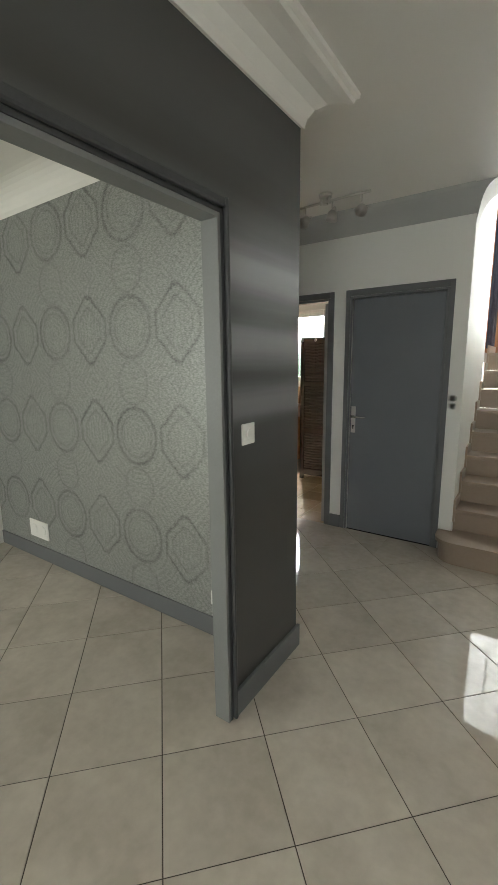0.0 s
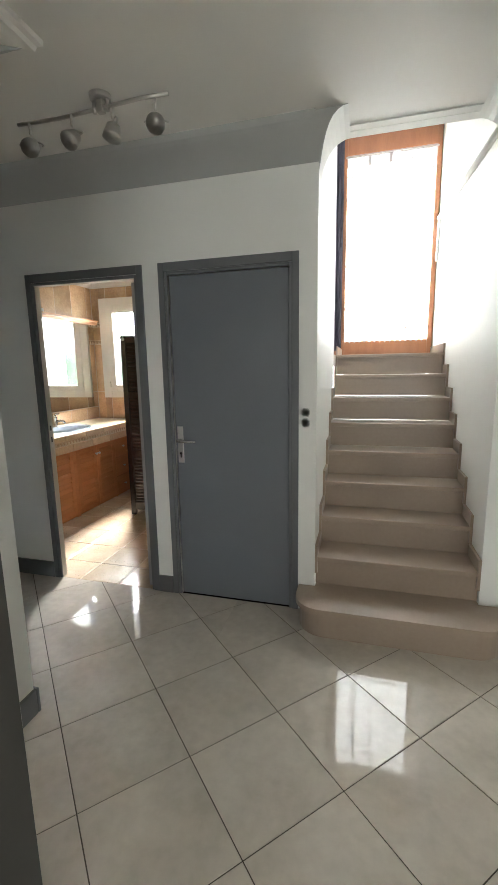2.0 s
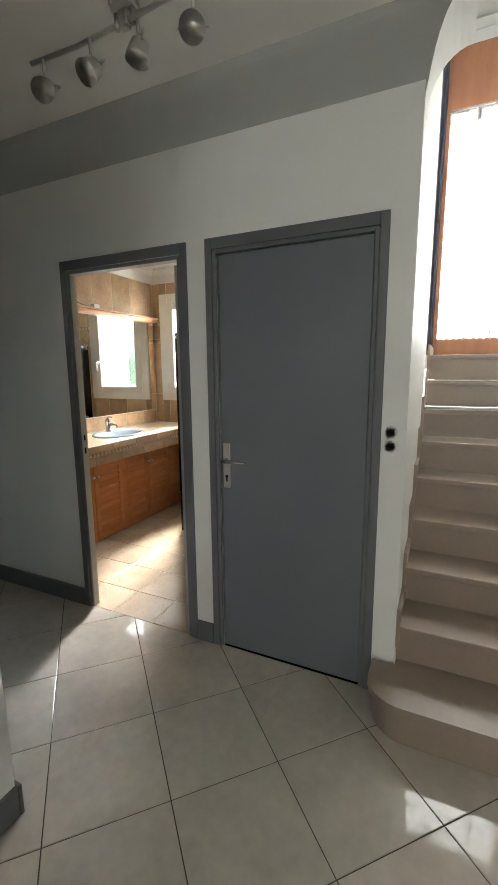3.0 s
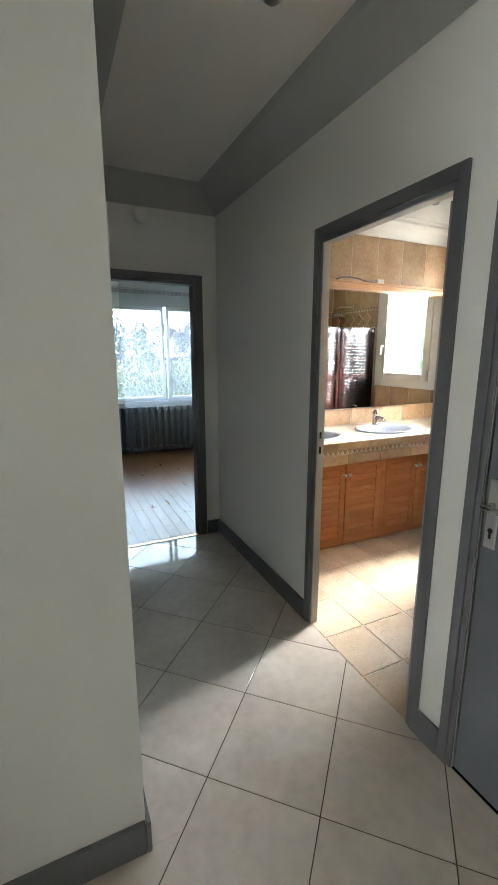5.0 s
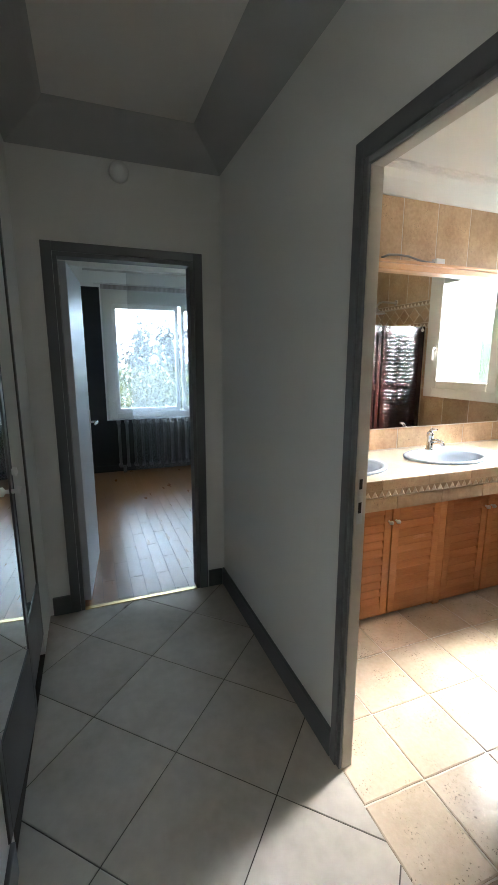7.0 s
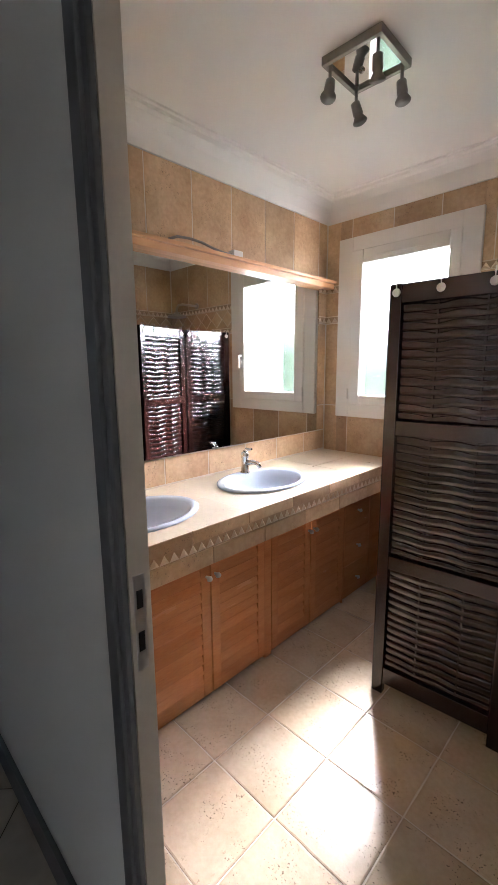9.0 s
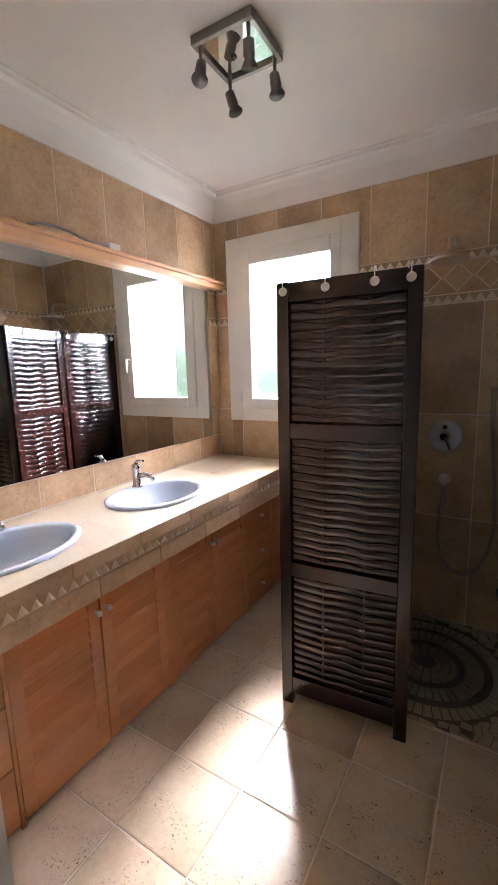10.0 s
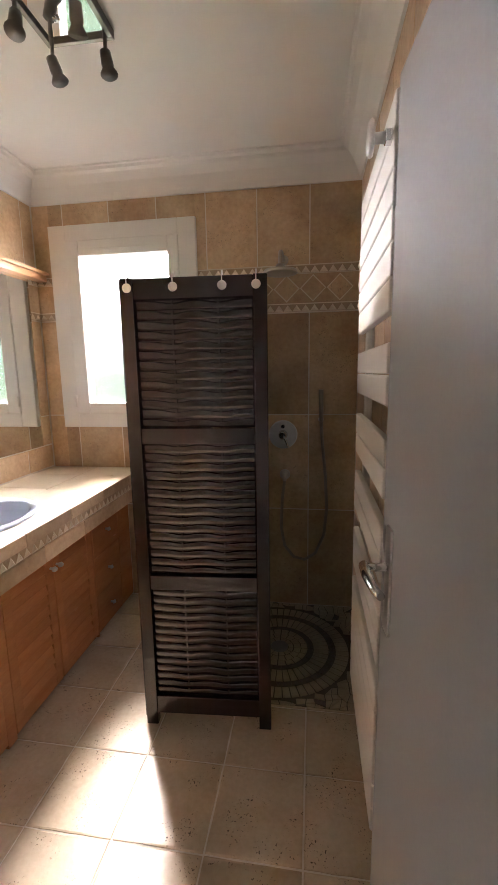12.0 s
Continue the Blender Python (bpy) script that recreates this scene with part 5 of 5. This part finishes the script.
# ---- bedroom things ----
w = new("window_2")
w.matrix_basis = pose(BX - 0.06, 4.07, BW[2])
tagged(w, "white plastic two-light bedroom window", "window", kind="structure")
part("window_frame", boxes((-0.03, 0.05, -0.93, -0.82, 0, 1.64), (-0.03, 0.05, 0.86, 0.93, 0, 1.64), (-0.03, 0.05, -0.82, 0.86, 0, 0.07), (-0.03, 0.05, -0.82, 0.86, 1.48, 1.64), bevel=0.004), PVC, w)
for y0, y1 in ((-0.82, 0.03), (0.07, 0.86)):
    part("window_sash", boxes((-0.02, 0.045, y0, y0 + 0.045, 0.072, 1.478), (-0.02, 0.045, y1 - 0.045, y1, 0.072, 1.478), (-0.02, 0.045, y0 + 0.045, y1 - 0.045, 0.072, 0.132), (-0.02, 0.045, y0 + 0.045, y1 - 0.045, 1.42, 1.478), bevel=0.004), PVC, w)
    gp = part("pane", boxes((0.0, 0.005, y0 + 0.044, y1 - 0.044, 0.131, 1.421)), GLASS, w, "clear glass pane")
    gp.visible_shadow = False
cr = thing("window_curtain", "long sheer white voile curtain at the bedroom window", "curtain", (BX + 0.2, 4.23, 0), 90)
part("rod", tube([(-1.3, 0, 2.55), (1.1, 0, 2.55)], 0.012, 10), STEEL, cr, "brushed steel curtain rod")
part("cloth", veil(1.6, 0.03, 2.54, 12, 0.03, 8, 0.03), VOILE, cr)
cl = thing("lace_curtain", "short white lace curtain over the window panes", "curtain", (BX + 0.06, 4.05, 0), 90)
part("rod", tube([(-1.0, 0, 2.42), (1.0, 0, 2.42)], 0.006, 8), PLASTIC, cl)
part("cloth", veil(1.85, 0.70, 2.42, 7, 0.008, 9, 0.02), SHEER, cl)
part("heading", veil(1.85, 2.36, 2.43, 30, 0.008, 10), LACE_THICK, cl, "gathered heading band")
RAD_GREY = mottled("grey_radiator_enamel", (0.10, 0.10, 0.105), (0.14, 0.14, 0.145), 0.4, 3, 80, 0.02)
rd = thing("column_radiator", "dark cast-iron column radiator under the bedroom window", "radiator", (BX + 0.09, 3.9, 0.0))
for k in range(14):
    y = -0.65 + 0.1 * k
    part("column", merge(tube([(-0.03, y, 0.1), (-0.03, y, 0.68)], 0.016, 8), tube([(0.03, y, 0.1), (0.03, y, 0.68)], 0.016, 8), boxes((-0.05, 0.05, y - 0.024, y + 0.024, 0.66, 0.71), (-0.05, 0.05, y - 0.024, y + 0.024, 0.08, 0.12), bevel=0.008)), RAD_GREY, rd)
for y in (-0.6, 0.6):
    part("foot", boxes((-0.03, 0.03, y - 0.02, y + 0.02, 0.001, 0.09), bevel=0.004), RAD_GREY, rd)
setting("baseboard_bedroom", boxes((BX + 0.013, BX + 0.027, 1.1, 5.5, 0.001, 0.09), bevel=0.003), BLACK_WALL, "black bedroom baseboard", "baseboard")

# ---- garden beyond the bedroom window ----
GRASS = mottled("lawn", (0.025, 0.035, 0.015), (0.045, 0.055, 0.025), 0.9, 1, 30, 0.3)
setting("ground", boxes((-40, BX - 0.25, -30, 40, -0.6, -0.5)), GRASS, "lawn outside the house")
LEAF = mottled("hedge_leaf", (0.06, 0.085, 0.012), (0.12, 0.125, 0.018), 0.6, 1.5, 8, 0.1, contrast=0.3)
LEAF_D = mottled("tree_leaf", (0.016, 0.024, 0.012), (0.032, 0.042, 0.02), 0.6, 1.5, 8, 0.1, contrast=0.3)
LEAF_R = mottled("copper_leaf", (0.03, 0.017, 0.017), (0.05, 0.032, 0.03), 0.6, 1.5, 8, 0.1, contrast=0.3)
BARK = mottled("bark", (0.07, 0.05, 0.035), (0.13, 0.10, 0.07), 0.9, 4, 40, 0.4)


def leaves(n, seed, place, size):
    rnd = random.Random(seed)
    bm = bmesh.new()
    for _ in range(n):
        c = Vector(place(rnd))
        r = Euler((rnd.uniform(0, 6.3), rnd.uniform(0, 6.3), rnd.uniform(0, 6.3))).to_matrix()
        s = size * rnd.uniform(0.6, 1.4)
        bm.faces.new([bm.verts.new(c + r @ Vector(q)) for q in ((-s, 0, 0), (0, -s * 0.45, 0.1 * s), (s, 0, 0), (0, s * 0.45, 0.1 * s))])
    return bm


hedge = thing("hedge", "clipped yellow-green garden hedge", "hedge", (-11.5, 5.0, -0.5))
part("stems", merge(*[tube([(0.1 * math.sin(3 * k), -5 + 0.7 * k, 0), (0.05 * math.cos(5 * k), -5 + 0.7 * k + 0.1, 1.2)], [0.03, 0.012], 6) for k in range(16)]), BARK, hedge)
part("foliage", leaves(26000, 5, lambda r: (r.gauss(0, 0.25), r.uniform(-5.5, 6.5), r.uniform(0.05, 1.7) + r.gauss(0, 0.07)), 0.07), LEAF, hedge)


def tree(x, y, h, r, seed, leaf, n=900, narrow=1.0):
    rnd = random.Random(seed)
    t = thing("garden_tree", "leafy garden tree behind the hedge", "tree", (x, y, -0.5))
    limbs = [tube([(0, 0, 0), (0.03, 0.02, h * 0.4), (0.0, 0.04, h * 0.8)], [0.11, 0.08, 0.02], 8)]
    tips = []
    for k in range(9):
        a, z = rnd.uniform(0, 6.3), h * rnd.uniform(0.35, 0.75)
        e = (r * 0.7 * math.cos(a), r * 0.7 * math.sin(a), z + r * rnd.uniform(0.2, 0.7))
        tips.append(e)
        limbs.append(tube([(0, 0, z), (e[0] * 0.5, e[1] * 0.5, z + (e[2] - z) * 0.35), e], [0.04, 0.025, 0.008], 6))
    part("trunk", merge(*limbs), BARK, t)
    clumps = tips + [(0, 0, h * 0.9), (0, 0, h * 0.7)]
    def place(q):
        c = q.choice(clumps)
        return (c[0] + q.gauss(0, r * 0.22), c[1] + q.gauss(0, r * 0.22), c[2] + q.gauss(0, r * 0.25 * narrow))
    part("crown", leaves(n, seed + 1, place, 0.09), leaf, t)

tree(-14.0, 3.0, 2.6, 0.9, 21, LEAF_D)
tree(-15.0, 4.7, 3.0, 0.7, 22, LEAF_D, narrow=1.8)
tree(-15.5, 5.6, 2.9, 0.7, 23, LEAF_D, narrow=1.8)
tree(-14.0, 7.2, 3.1, 1.0, 24, LEAF_R, 1500)
tree(-13.5, 1.2, 2.2, 0.9, 25, LEAF_D)
tree(-13.5, 9.0, 2.6, 1.0, 26, LEAF_R)
hs = thing("garden_house", "distant house with a tiled roof behind the trees", "house", (-18.5, 6.3, -0.5))
part("walls", boxes((-1.0, 1.0, -1.8, 2.6, 0, 1.9)), WHITE, hs)
part("roof", extrude([(-2.1, 1.85), (0.4, 3.1), (2.9, 1.85), (2.9, 1.95), (0.4, 3.2), (-2.1, 1.95)], "x", -1.2, 1.2), mottled("roof_tiles", (0.16, 0.08, 0.06), (0.24, 0.13, 0.1), 0.8, 3, 30, 0.3), hs)
for y in (-1.0, 0.3, 1.6):
    part("window", boxes((1.001, 1.03, y, y + 0.6, 0.8, 1.5)), GUN, hs)

# ---- tiles and planks, last ----
def tile_mesh(name, pts, z0, z1, mat, edge=0.0025):
    """A flat tile of any outline with slightly broken edges."""
    bm = bmesh.new()
    c = Vector((sum(p[0] for p in pts) / len(pts), sum(p[1] for p in pts) / len(pts)))
    inner = [Vector(p) + (c - Vector(p)).normalized() * edge * 1.4 for p in pts]
    lo = [bm.verts.new((p[0], p[1], z0)) for p in pts]
    mid = [bm.verts.new((p[0], p[1], z1 - edge * 0.5)) for p in pts]
    top = [bm.verts.new((p[0], p[1], z1)) for p in inner]
    n = len(pts)
    for k in range(n):
        j = (k + 1) % n
        bm.faces.new((lo[k], lo[j], mid[j], mid[k])), bm.faces.new((mid[k], mid[j], top[j], top[k]))
    bm.faces.new(top)
    return mesh_of(name, bm, mat)


def clip(poly, inside, cut):
    out = []
    for a, b in zip(poly, poly[1:] + poly[:1]):
        if inside(a):
            out.append(a)
        if inside(a) != inside(b):
            out.append(cut(a, b))
    return out


def clip_box(poly, x0, x1, y0, y1):
    for ax, lim, sign in ((0, x0, 1), (0, x1, -1), (1, y0, 1), (1, y1, -1)):
        if not poly:
            return poly
        def cut(a, b, ax=ax, lim=lim):
            k = (lim - a[ax]) / (b[ax] - a[ax])
            return (a[0] + k * (b[0] - a[0]), a[1] + k * (b[1] - a[1]))
        poly = clip(poly, lambda p, ax=ax, lim=lim, sign=sign: sign * (p[ax] - lim) >= 0, cut)
    return poly


def area(p):
    return abs(sum(a[0] * b[1] - b[0] * a[1] for a, b in zip(p, p[1:] + p[:1]))) / 2


# hall floor, tiles on the diagonal
HALF, TURN = 0.2903, radians(0.9)
ORG = (-0.632, 2.579)
G = 0.0028
REG = ((DARK_X, RIGHT_X, BACK_Y, DOOR_Y + 0.003), (NIB_X, DARK_X, DARK_Y + 0.004, DOOR_Y + 0.003), (END_X, NIB_X, SIDE_Y, DOOR_Y + 0.003), (LIV_X, DARK_X, BACK_Y, 1.81))
square = [(HALF - G, 0), (0, HALF - G), (-HALF + G, 0), (0, -HALF + G)]
FULL = tile_mesh("tile", [(p[0] * math.cos(TURN) - p[1] * math.sin(TURN), p[0] * math.sin(TURN) + p[1] * math.cos(TURN)) for p in square], -0.0028, 0.0, HALL_TILE, 0.0022)
near, rest = 0, []
spots = []
for i in range(-30, 31):
    for j in range(-30, 31):
        if (i + j) % 2 == 1:
            u, v = i * HALF, j * HALF
            spots.append((ORG[0] + u * math.cos(TURN) - v * math.sin(TURN), ORG[1] + u * math.sin(TURN) + v * math.cos(TURN)))
spots.sort(key=lambda c: (c[0] + 1.0) ** 2 + (c[1] - 2.2) ** 2)
for cx, cy in spots:
    poly = [(cx + p[0] * math.cos(TURN) - p[1] * math.sin(TURN), cy + p[0] * math.sin(TURN) + p[1] * math.cos(TURN)) for p in square]
    pieces = [q for q in (clip_box(poly, *r) for r in REG) if q and area(q) > 0.0008]
    if not pieces:
        continue
    whole = abs(sum(area(q) for q in pieces) - area(poly)) < 1e-6
    if whole:
        pieces = [poly]
    for q in pieces:
        if near < 290:
            t = new("tile", FULL if whole else tile_mesh("tile", [(x - cx, y - cy) for x, y in q], -0.0028, 0.0, HALL_TILE, 0.0022))
            t.location = (cx, cy, 0)
            t.parent = FLOOR_HALL
            near += 1
        else:
            rest.append(q)
if rest:
    bm = bmesh.new()
    for q in rest:
        bm.faces.new([bm.verts.new((x, y, 0.0)) for x, y in q])
    bmesh.ops.recalc_face_normals(bm, faces=bm.faces)
    t = part("far_tiles", bm, HALL_TILE, FLOOR_HALL)
    t["kind"] = "stuff"

# bathroom floor, square tumbled tiles; the shower has a mosaic instead
P = 0.305
rnd = random.Random(11)
SHOWER_Y = 5.18
for i in range(-5, 5):
    for j in range(-3, 7):
        x0, y0 = -2.262 + P * i + 0.003, 4.251 + P * j + 0.003
        poly = clip_box([(x0, y0), (x0 + P - 0.006, y0), (x0 + P - 0.006, y0 + P - 0.006), (x0, y0 + P - 0.006)], CF - 0.1, BR, DOOR_Y + 0.006, BY)
        for q in ((clip_box(poly, -3.5, -2.262, 3.5, BY), clip_box(poly, -2.262, BR, 3.5, SHOWER_Y)) if poly else ()):
            if q and area(q) > 0.001:
                cx, cy = x0 + P / 2, y0 + P / 2
                # uneven, chipped outline
                ring = []
                for a, b in zip(q, q[1:] + q[:1]):
                    for k in range(6):
                        s = k / 6
                        ring.append((a[0] + (b[0] - a[0]) * s - cx + rnd.uniform(-0.0012, 0.0012), a[1] + (b[1] - a[1]) * s - cy + rnd.uniform(-0.0012, 0.0012)))
                t = new("tile", tile_mesh("tile", ring, -0.004, rnd.uniform(-0.0004, 0.0006), TRAV_FLOOR, 0.004))
                t.location = (cx, cy, 0)
                t.parent = FLOOR_BATH

# shower mosaic: rings round the drain and crazed stones outside them
mos = bmesh.new()
dark = bmesh.new()
CX, CY = -1.80, 5.585


def chip(bm, pts, z=0.0):
    if len(pts) < 3 or area(pts) < 0.00004:
        return
    c = Vector((sum(p[0] for p in pts) / len(pts), sum(p[1] for p in pts) / len(pts)))
    lo = [bm.verts.new((p[0], p[1], -0.004)) for p in pts]
    hi = [bm.verts.new((c.x + (p[0] - c.x) * 0.93, c.y + (p[1] - c.y) * 0.93, z)) for p in pts]
    n = len(pts)
    for k in range(n):
        bm.faces.new((lo[k], lo[(k + 1) % n], hi[(k + 1) % n], hi[k]))
    bm.faces.new(hi)


def ring(bm, r0, r1, n, gap=0.003, jitter=0.0, tri=False):
    for k in range(n):
        a0, a1 = 2 * math.pi * k / n + gap / r1, 2 * math.pi * (k + 1) / n - gap / r1
        j = rnd.uniform(-jitter, jitter)
        pts = [(r0, a0), (r1 + j, a0), (r1 + j, a1), (r0, a1)] if not tri else ([(r0, a0), (r1, (a0 + a1) / 2), (r0, a1)] if k % 2 else [(r1, a0), (r1, a1), (r0, (a0 + a1) / 2)])
        pts = [(CX + r * math.cos(a), CY + r * math.sin(a)) for r, a in pts]
        chip(bm, clip_box(pts, -2.26, BR, SHOWER_Y + 0.004, BY))


ring(mos, 0.05, 0.075, 12), ring(mos, 0.08, 0.115, 16), ring(mos, 0.118, 0.15, 20), ring(dark, 0.153, 0.178, 26)
ring(mos, 0.183, 0.262, 44), ring(dark, 0.266, 0.295, 60, tri=True), ring(mos, 0.299, 0.365, 56)
# crazed stones outside the rings: a jittered grid, each cell shrunk
S = 0.038
gx, gy = int(1.0 / S) + 2, int(0.85 / S) + 2
node = {(i, j): (-2.375 + S * i + rnd.uniform(-0.013, 0.013), SHOWER_Y - 0.02 + S * j + rnd.uniform(-0.013, 0.013)) for i in range(gx + 1) for j in range(gy + 1)}
for i in range(gx):
    for j in range(gy):
        a, b, c, d = node[i, j], node[i + 1, j], node[i + 1, j + 1], node[i, j + 1]
        for tri in ((a, b, c, d),) if rnd.random() < 0.55 else ((a, b, c), (a, c, d)):
            m = (sum(p[0] for p in tri) / len(tri), sum(p[1] for p in tri) / len(tri))
            if math.hypot(m[0] - CX, m[1] - CY) < 0.392:
                continue
            q = [(m[0] + (p[0] - m[0]) * 0.9, m[1] + (p[1] - m[1]) * 0.9) for p in tri]
            chip(mos if rnd.random() < 0.93 else dark, clip_box(q, -2.26, BR, SHOWER_Y + 0.004, BY))
part("mosaic_bed", boxes((-2.26, BR, SHOWER_Y + 0.002, BY, -0.0042, -0.0035)), mottled("dark_mosaic_grout", (0.10, 0.072, 0.05), (0.15, 0.11, 0.078), 0.9, 8, 200, 0.2), FLOOR_BATH, "dark grout between the mosaic stones")
t = part("mosaic_stones", mos, PEBBLE, FLOOR_BATH, "pale cut-stone shower mosaic")
t["kind"] = "stuff"
t = part("mosaic_accents", dark, PEBBLE_DARK, FLOOR_BATH, "dark cut-stone mosaic accents")
t["kind"] = "stuff"
dr = thing("shower_drain", "round dark metal drain in the shower mosaic", "drain", (CX, CY, 0))
part("grate", merge(tube([(0, 0, -0.003), (0, 0, 0.002), (0, 0, 0.003)], [0.046, 0.046, 0.043], 28)), GUN, dr)


# bathroom wall tiles: rows of (z0, z1), laid from a start at one pitch
def wall_tiles(wall, along, fixed, out, start, end, origin, pitch, rows, skip=()):
    """Tiles on a wall; along is 'x' or 'y', out the direction (-1 or 1) in which they stand off the wall at fixed."""
    for z0, z1 in rows:
        k = math.floor((start - origin) / pitch)
        while origin + k * pitch < end:
            a, b = max(start, origin + k * pitch) + 0.0028, min(end, origin + (k + 1) * pitch) - 0.0028
            k += 1
            if b - a < 0.01:
                continue
            spans = [(a, b, z0 + 0.0028, z1 - 0.0028)]
            for s0, s1, t0, t1 in skip:
                nxt = []
                for p0, p1, q0, q1 in spans:
                    if p1 <= s0 or p0 >= s1 or q1 <= t0 or q0 >= t1:
                        nxt.append((p0, p1, q0, q1))
                        continue
                    if p0 < s0: nxt.append((p0, s0, q0, q1))
                    if p1 > s1: nxt.append((s1, p1, q0, q1))
                    m0, m1 = max(p0, s0), min(p1, s1)
                    if q0 < t0: nxt.append((m0, m1, q0, t0))
                    if q1 > t1: nxt.append((m0, m1, t1, q1))
                spans = nxt
            for p0, p1, q0, q1 in spans:
                if p1 - p0 < 0.012 or q1 - q0 < 0.012:
                    continue
                d = 0.0024 + rnd.uniform(-0.0005, 0.0005)
                cx, cz = (p0 + p1) / 2, (q0 + q1) / 2
                lo, hi = (fixed, fixed + out * d) if out > 0 else (fixed + out * d, fixed)
                bm = boxes((p0 - cx, p1 - cx, lo - fixed, hi - fixed, q0 - cz, q1 - cz)) if along == "x" else boxes((lo - fixed, hi - fixed, p0 - cx, p1 - cx, q0 - cz, q1 - cz))
                bmesh.ops.bevel(bm, geom=list(bm.edges), offset=0.0014, segments=1, affect="EDGES")
                t = new("tile", mesh_of("tile", bm, TRAVERTINE))
                t.location = (cx, fixed, cz) if along == "x" else (fixed, cx, cz)
                t.parent = wall


WALLS = {o.name: o for o in scene.objects if o.name.startswith("wall_")}
FAR_ROWS = ((0.0, 0.633), (0.633, 1.215), (1.215, 1.798), (2.052, 2.467))
wall_tiles(WALLS["wall_window"], "x", BY, -1, BL, BR, -1.655, 0.2925, FAR_ROWS, ((-3.207, -2.303, 1.145, 2.345),))
wall_tiles(WALLS["wall_radiator"], "y", BR, -1, DOOR_Y + WT, BY - 0.012, BY - 0.2985, 0.2985, FAR_ROWS)
wall_tiles(WALLS["wall_mirror"], "y", BL, 1, DOOR_Y + WT, BY - 0.012, 4.81, 0.275, ((2.085, 2.467),))
wall_tiles(WALLS["wall_mirror"], "y", BL, 1, 5.905, BY - 0.012, 5.6, 0.2985, ((1.215, 1.798), (2.052, 2.085), (1.03, 1.215)))
wall_tiles(WALLS["wall_mirror"], "y", BL, 1, DOOR_Y + WT, BY - 0.012, 4.58, 0.297, ((0.885, 1.027),))


# carved border with diamonds between two zigzag rows
def border(wall, m, length):
    part("border_base", moved(boxes((0, length, -0.007, 0, 1.798, 2.052)), m), TRAVERTINE, wall)
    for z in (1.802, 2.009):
        # darker stone colour carries the shade between the carved teeth
        part("border_recess", moved(boxes((0, length, -0.0078, -0.007, z, z + 0.04)), m), TRAV_SHADE, wall)
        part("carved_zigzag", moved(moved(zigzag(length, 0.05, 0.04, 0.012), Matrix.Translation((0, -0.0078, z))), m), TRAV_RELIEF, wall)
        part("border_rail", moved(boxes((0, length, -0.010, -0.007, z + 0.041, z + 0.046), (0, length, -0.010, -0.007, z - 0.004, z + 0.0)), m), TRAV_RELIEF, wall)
    n = int(length / 0.148)
    for k in range(n + 1):
        bm = bmesh.new()
        x = k * 0.148
        for cx, cz, sx, sz in ((x + 0.074, 1.9275, 0.0715, 0.072),):
            pts = [(max(0, min(length, cx + sx)), cz), (cx if cx < length else length, cz + sz), (max(0, cx - sx), cz), (cx if cx < length else length, cz - sz)]
            if cx + sx > length:
                continue
            v = [bm.verts.new((cx + (p - cx) * 0.93, -0.007, cz + (q - cz) * 0.93)) for p, q in pts]
            h = [bm.verts.new((cx + (p - cx) * 0.88, -0.012, cz + (q - cz) * 0.88)) for p, q in pts]
            for i in range(4):
                bm.faces.new((v[i], v[(i + 1) % 4], h[(i + 1) % 4], h[i]))
            bm.faces.new(h)
            bmesh.ops.recalc_face_normals(bm, faces=bm.faces)
        if bm.faces:
            part("diamond_tile", moved(bm, m), TRAVERTINE, wall)
            c = x + 0.074
            rim = extrude([(c + 0.0735, 1.9275), (c, 2.0015), (c - 0.0735, 1.9275), (c, 1.8535)], "y", -0.0082, -0.0071)
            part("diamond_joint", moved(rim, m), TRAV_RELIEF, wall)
        else:
            bm.free()


border(WALLS["wall_window"], pose(-2.301, BY, 0), BR + 2.301)
border(WALLS["wall_window"], pose(BL + 0.001, BY, 0), -3.209 - BL)
border(WALLS["wall_radiator"], pose(BR, BY - 0.013, 0, 0, 0, -90), BY - DOOR_Y - WT - 0.02)
border(WALLS["wall_mirror"], pose(BL, 5.905, 0, 0, 0, 90), 0.10)

# bedroom parquet: short strips in steps
PL, PWD = 0.50, 0.09
for i in range(8):
    for j in range(28):
        x0 = BX + 0.03 + PL * i - (0.25 if j % 2 else 0.0)
        y0 = 2.55 + PWD * j
        poly = clip_box([(x0 + 0.0005, y0 + 0.0005), (x0 + PL - 0.0005, y0 + 0.0005), (x0 + PL - 0.0005, y0 + PWD - 0.0005), (x0 + 0.0005, y0 + PWD - 0.0005)], BX + 0.002, END_X - 0.006, 1.1, 5.5)
        if poly and area(poly) > 0.001:
            t = new("plank", tile_mesh("plank", [(x - x0, y - y0) for x, y in poly], -0.004, 0.0, PARQUET, 0.0002))
            t.location = (x0, y0, 0)
            t.parent = FLOOR_BED
setting("floor_bedroom_side", boxes((BX + 0.002, END_X - 0.09, 1.1, 2.549, -0.004, 0.0)), PARQUET, "varnished wooden parquet floor")
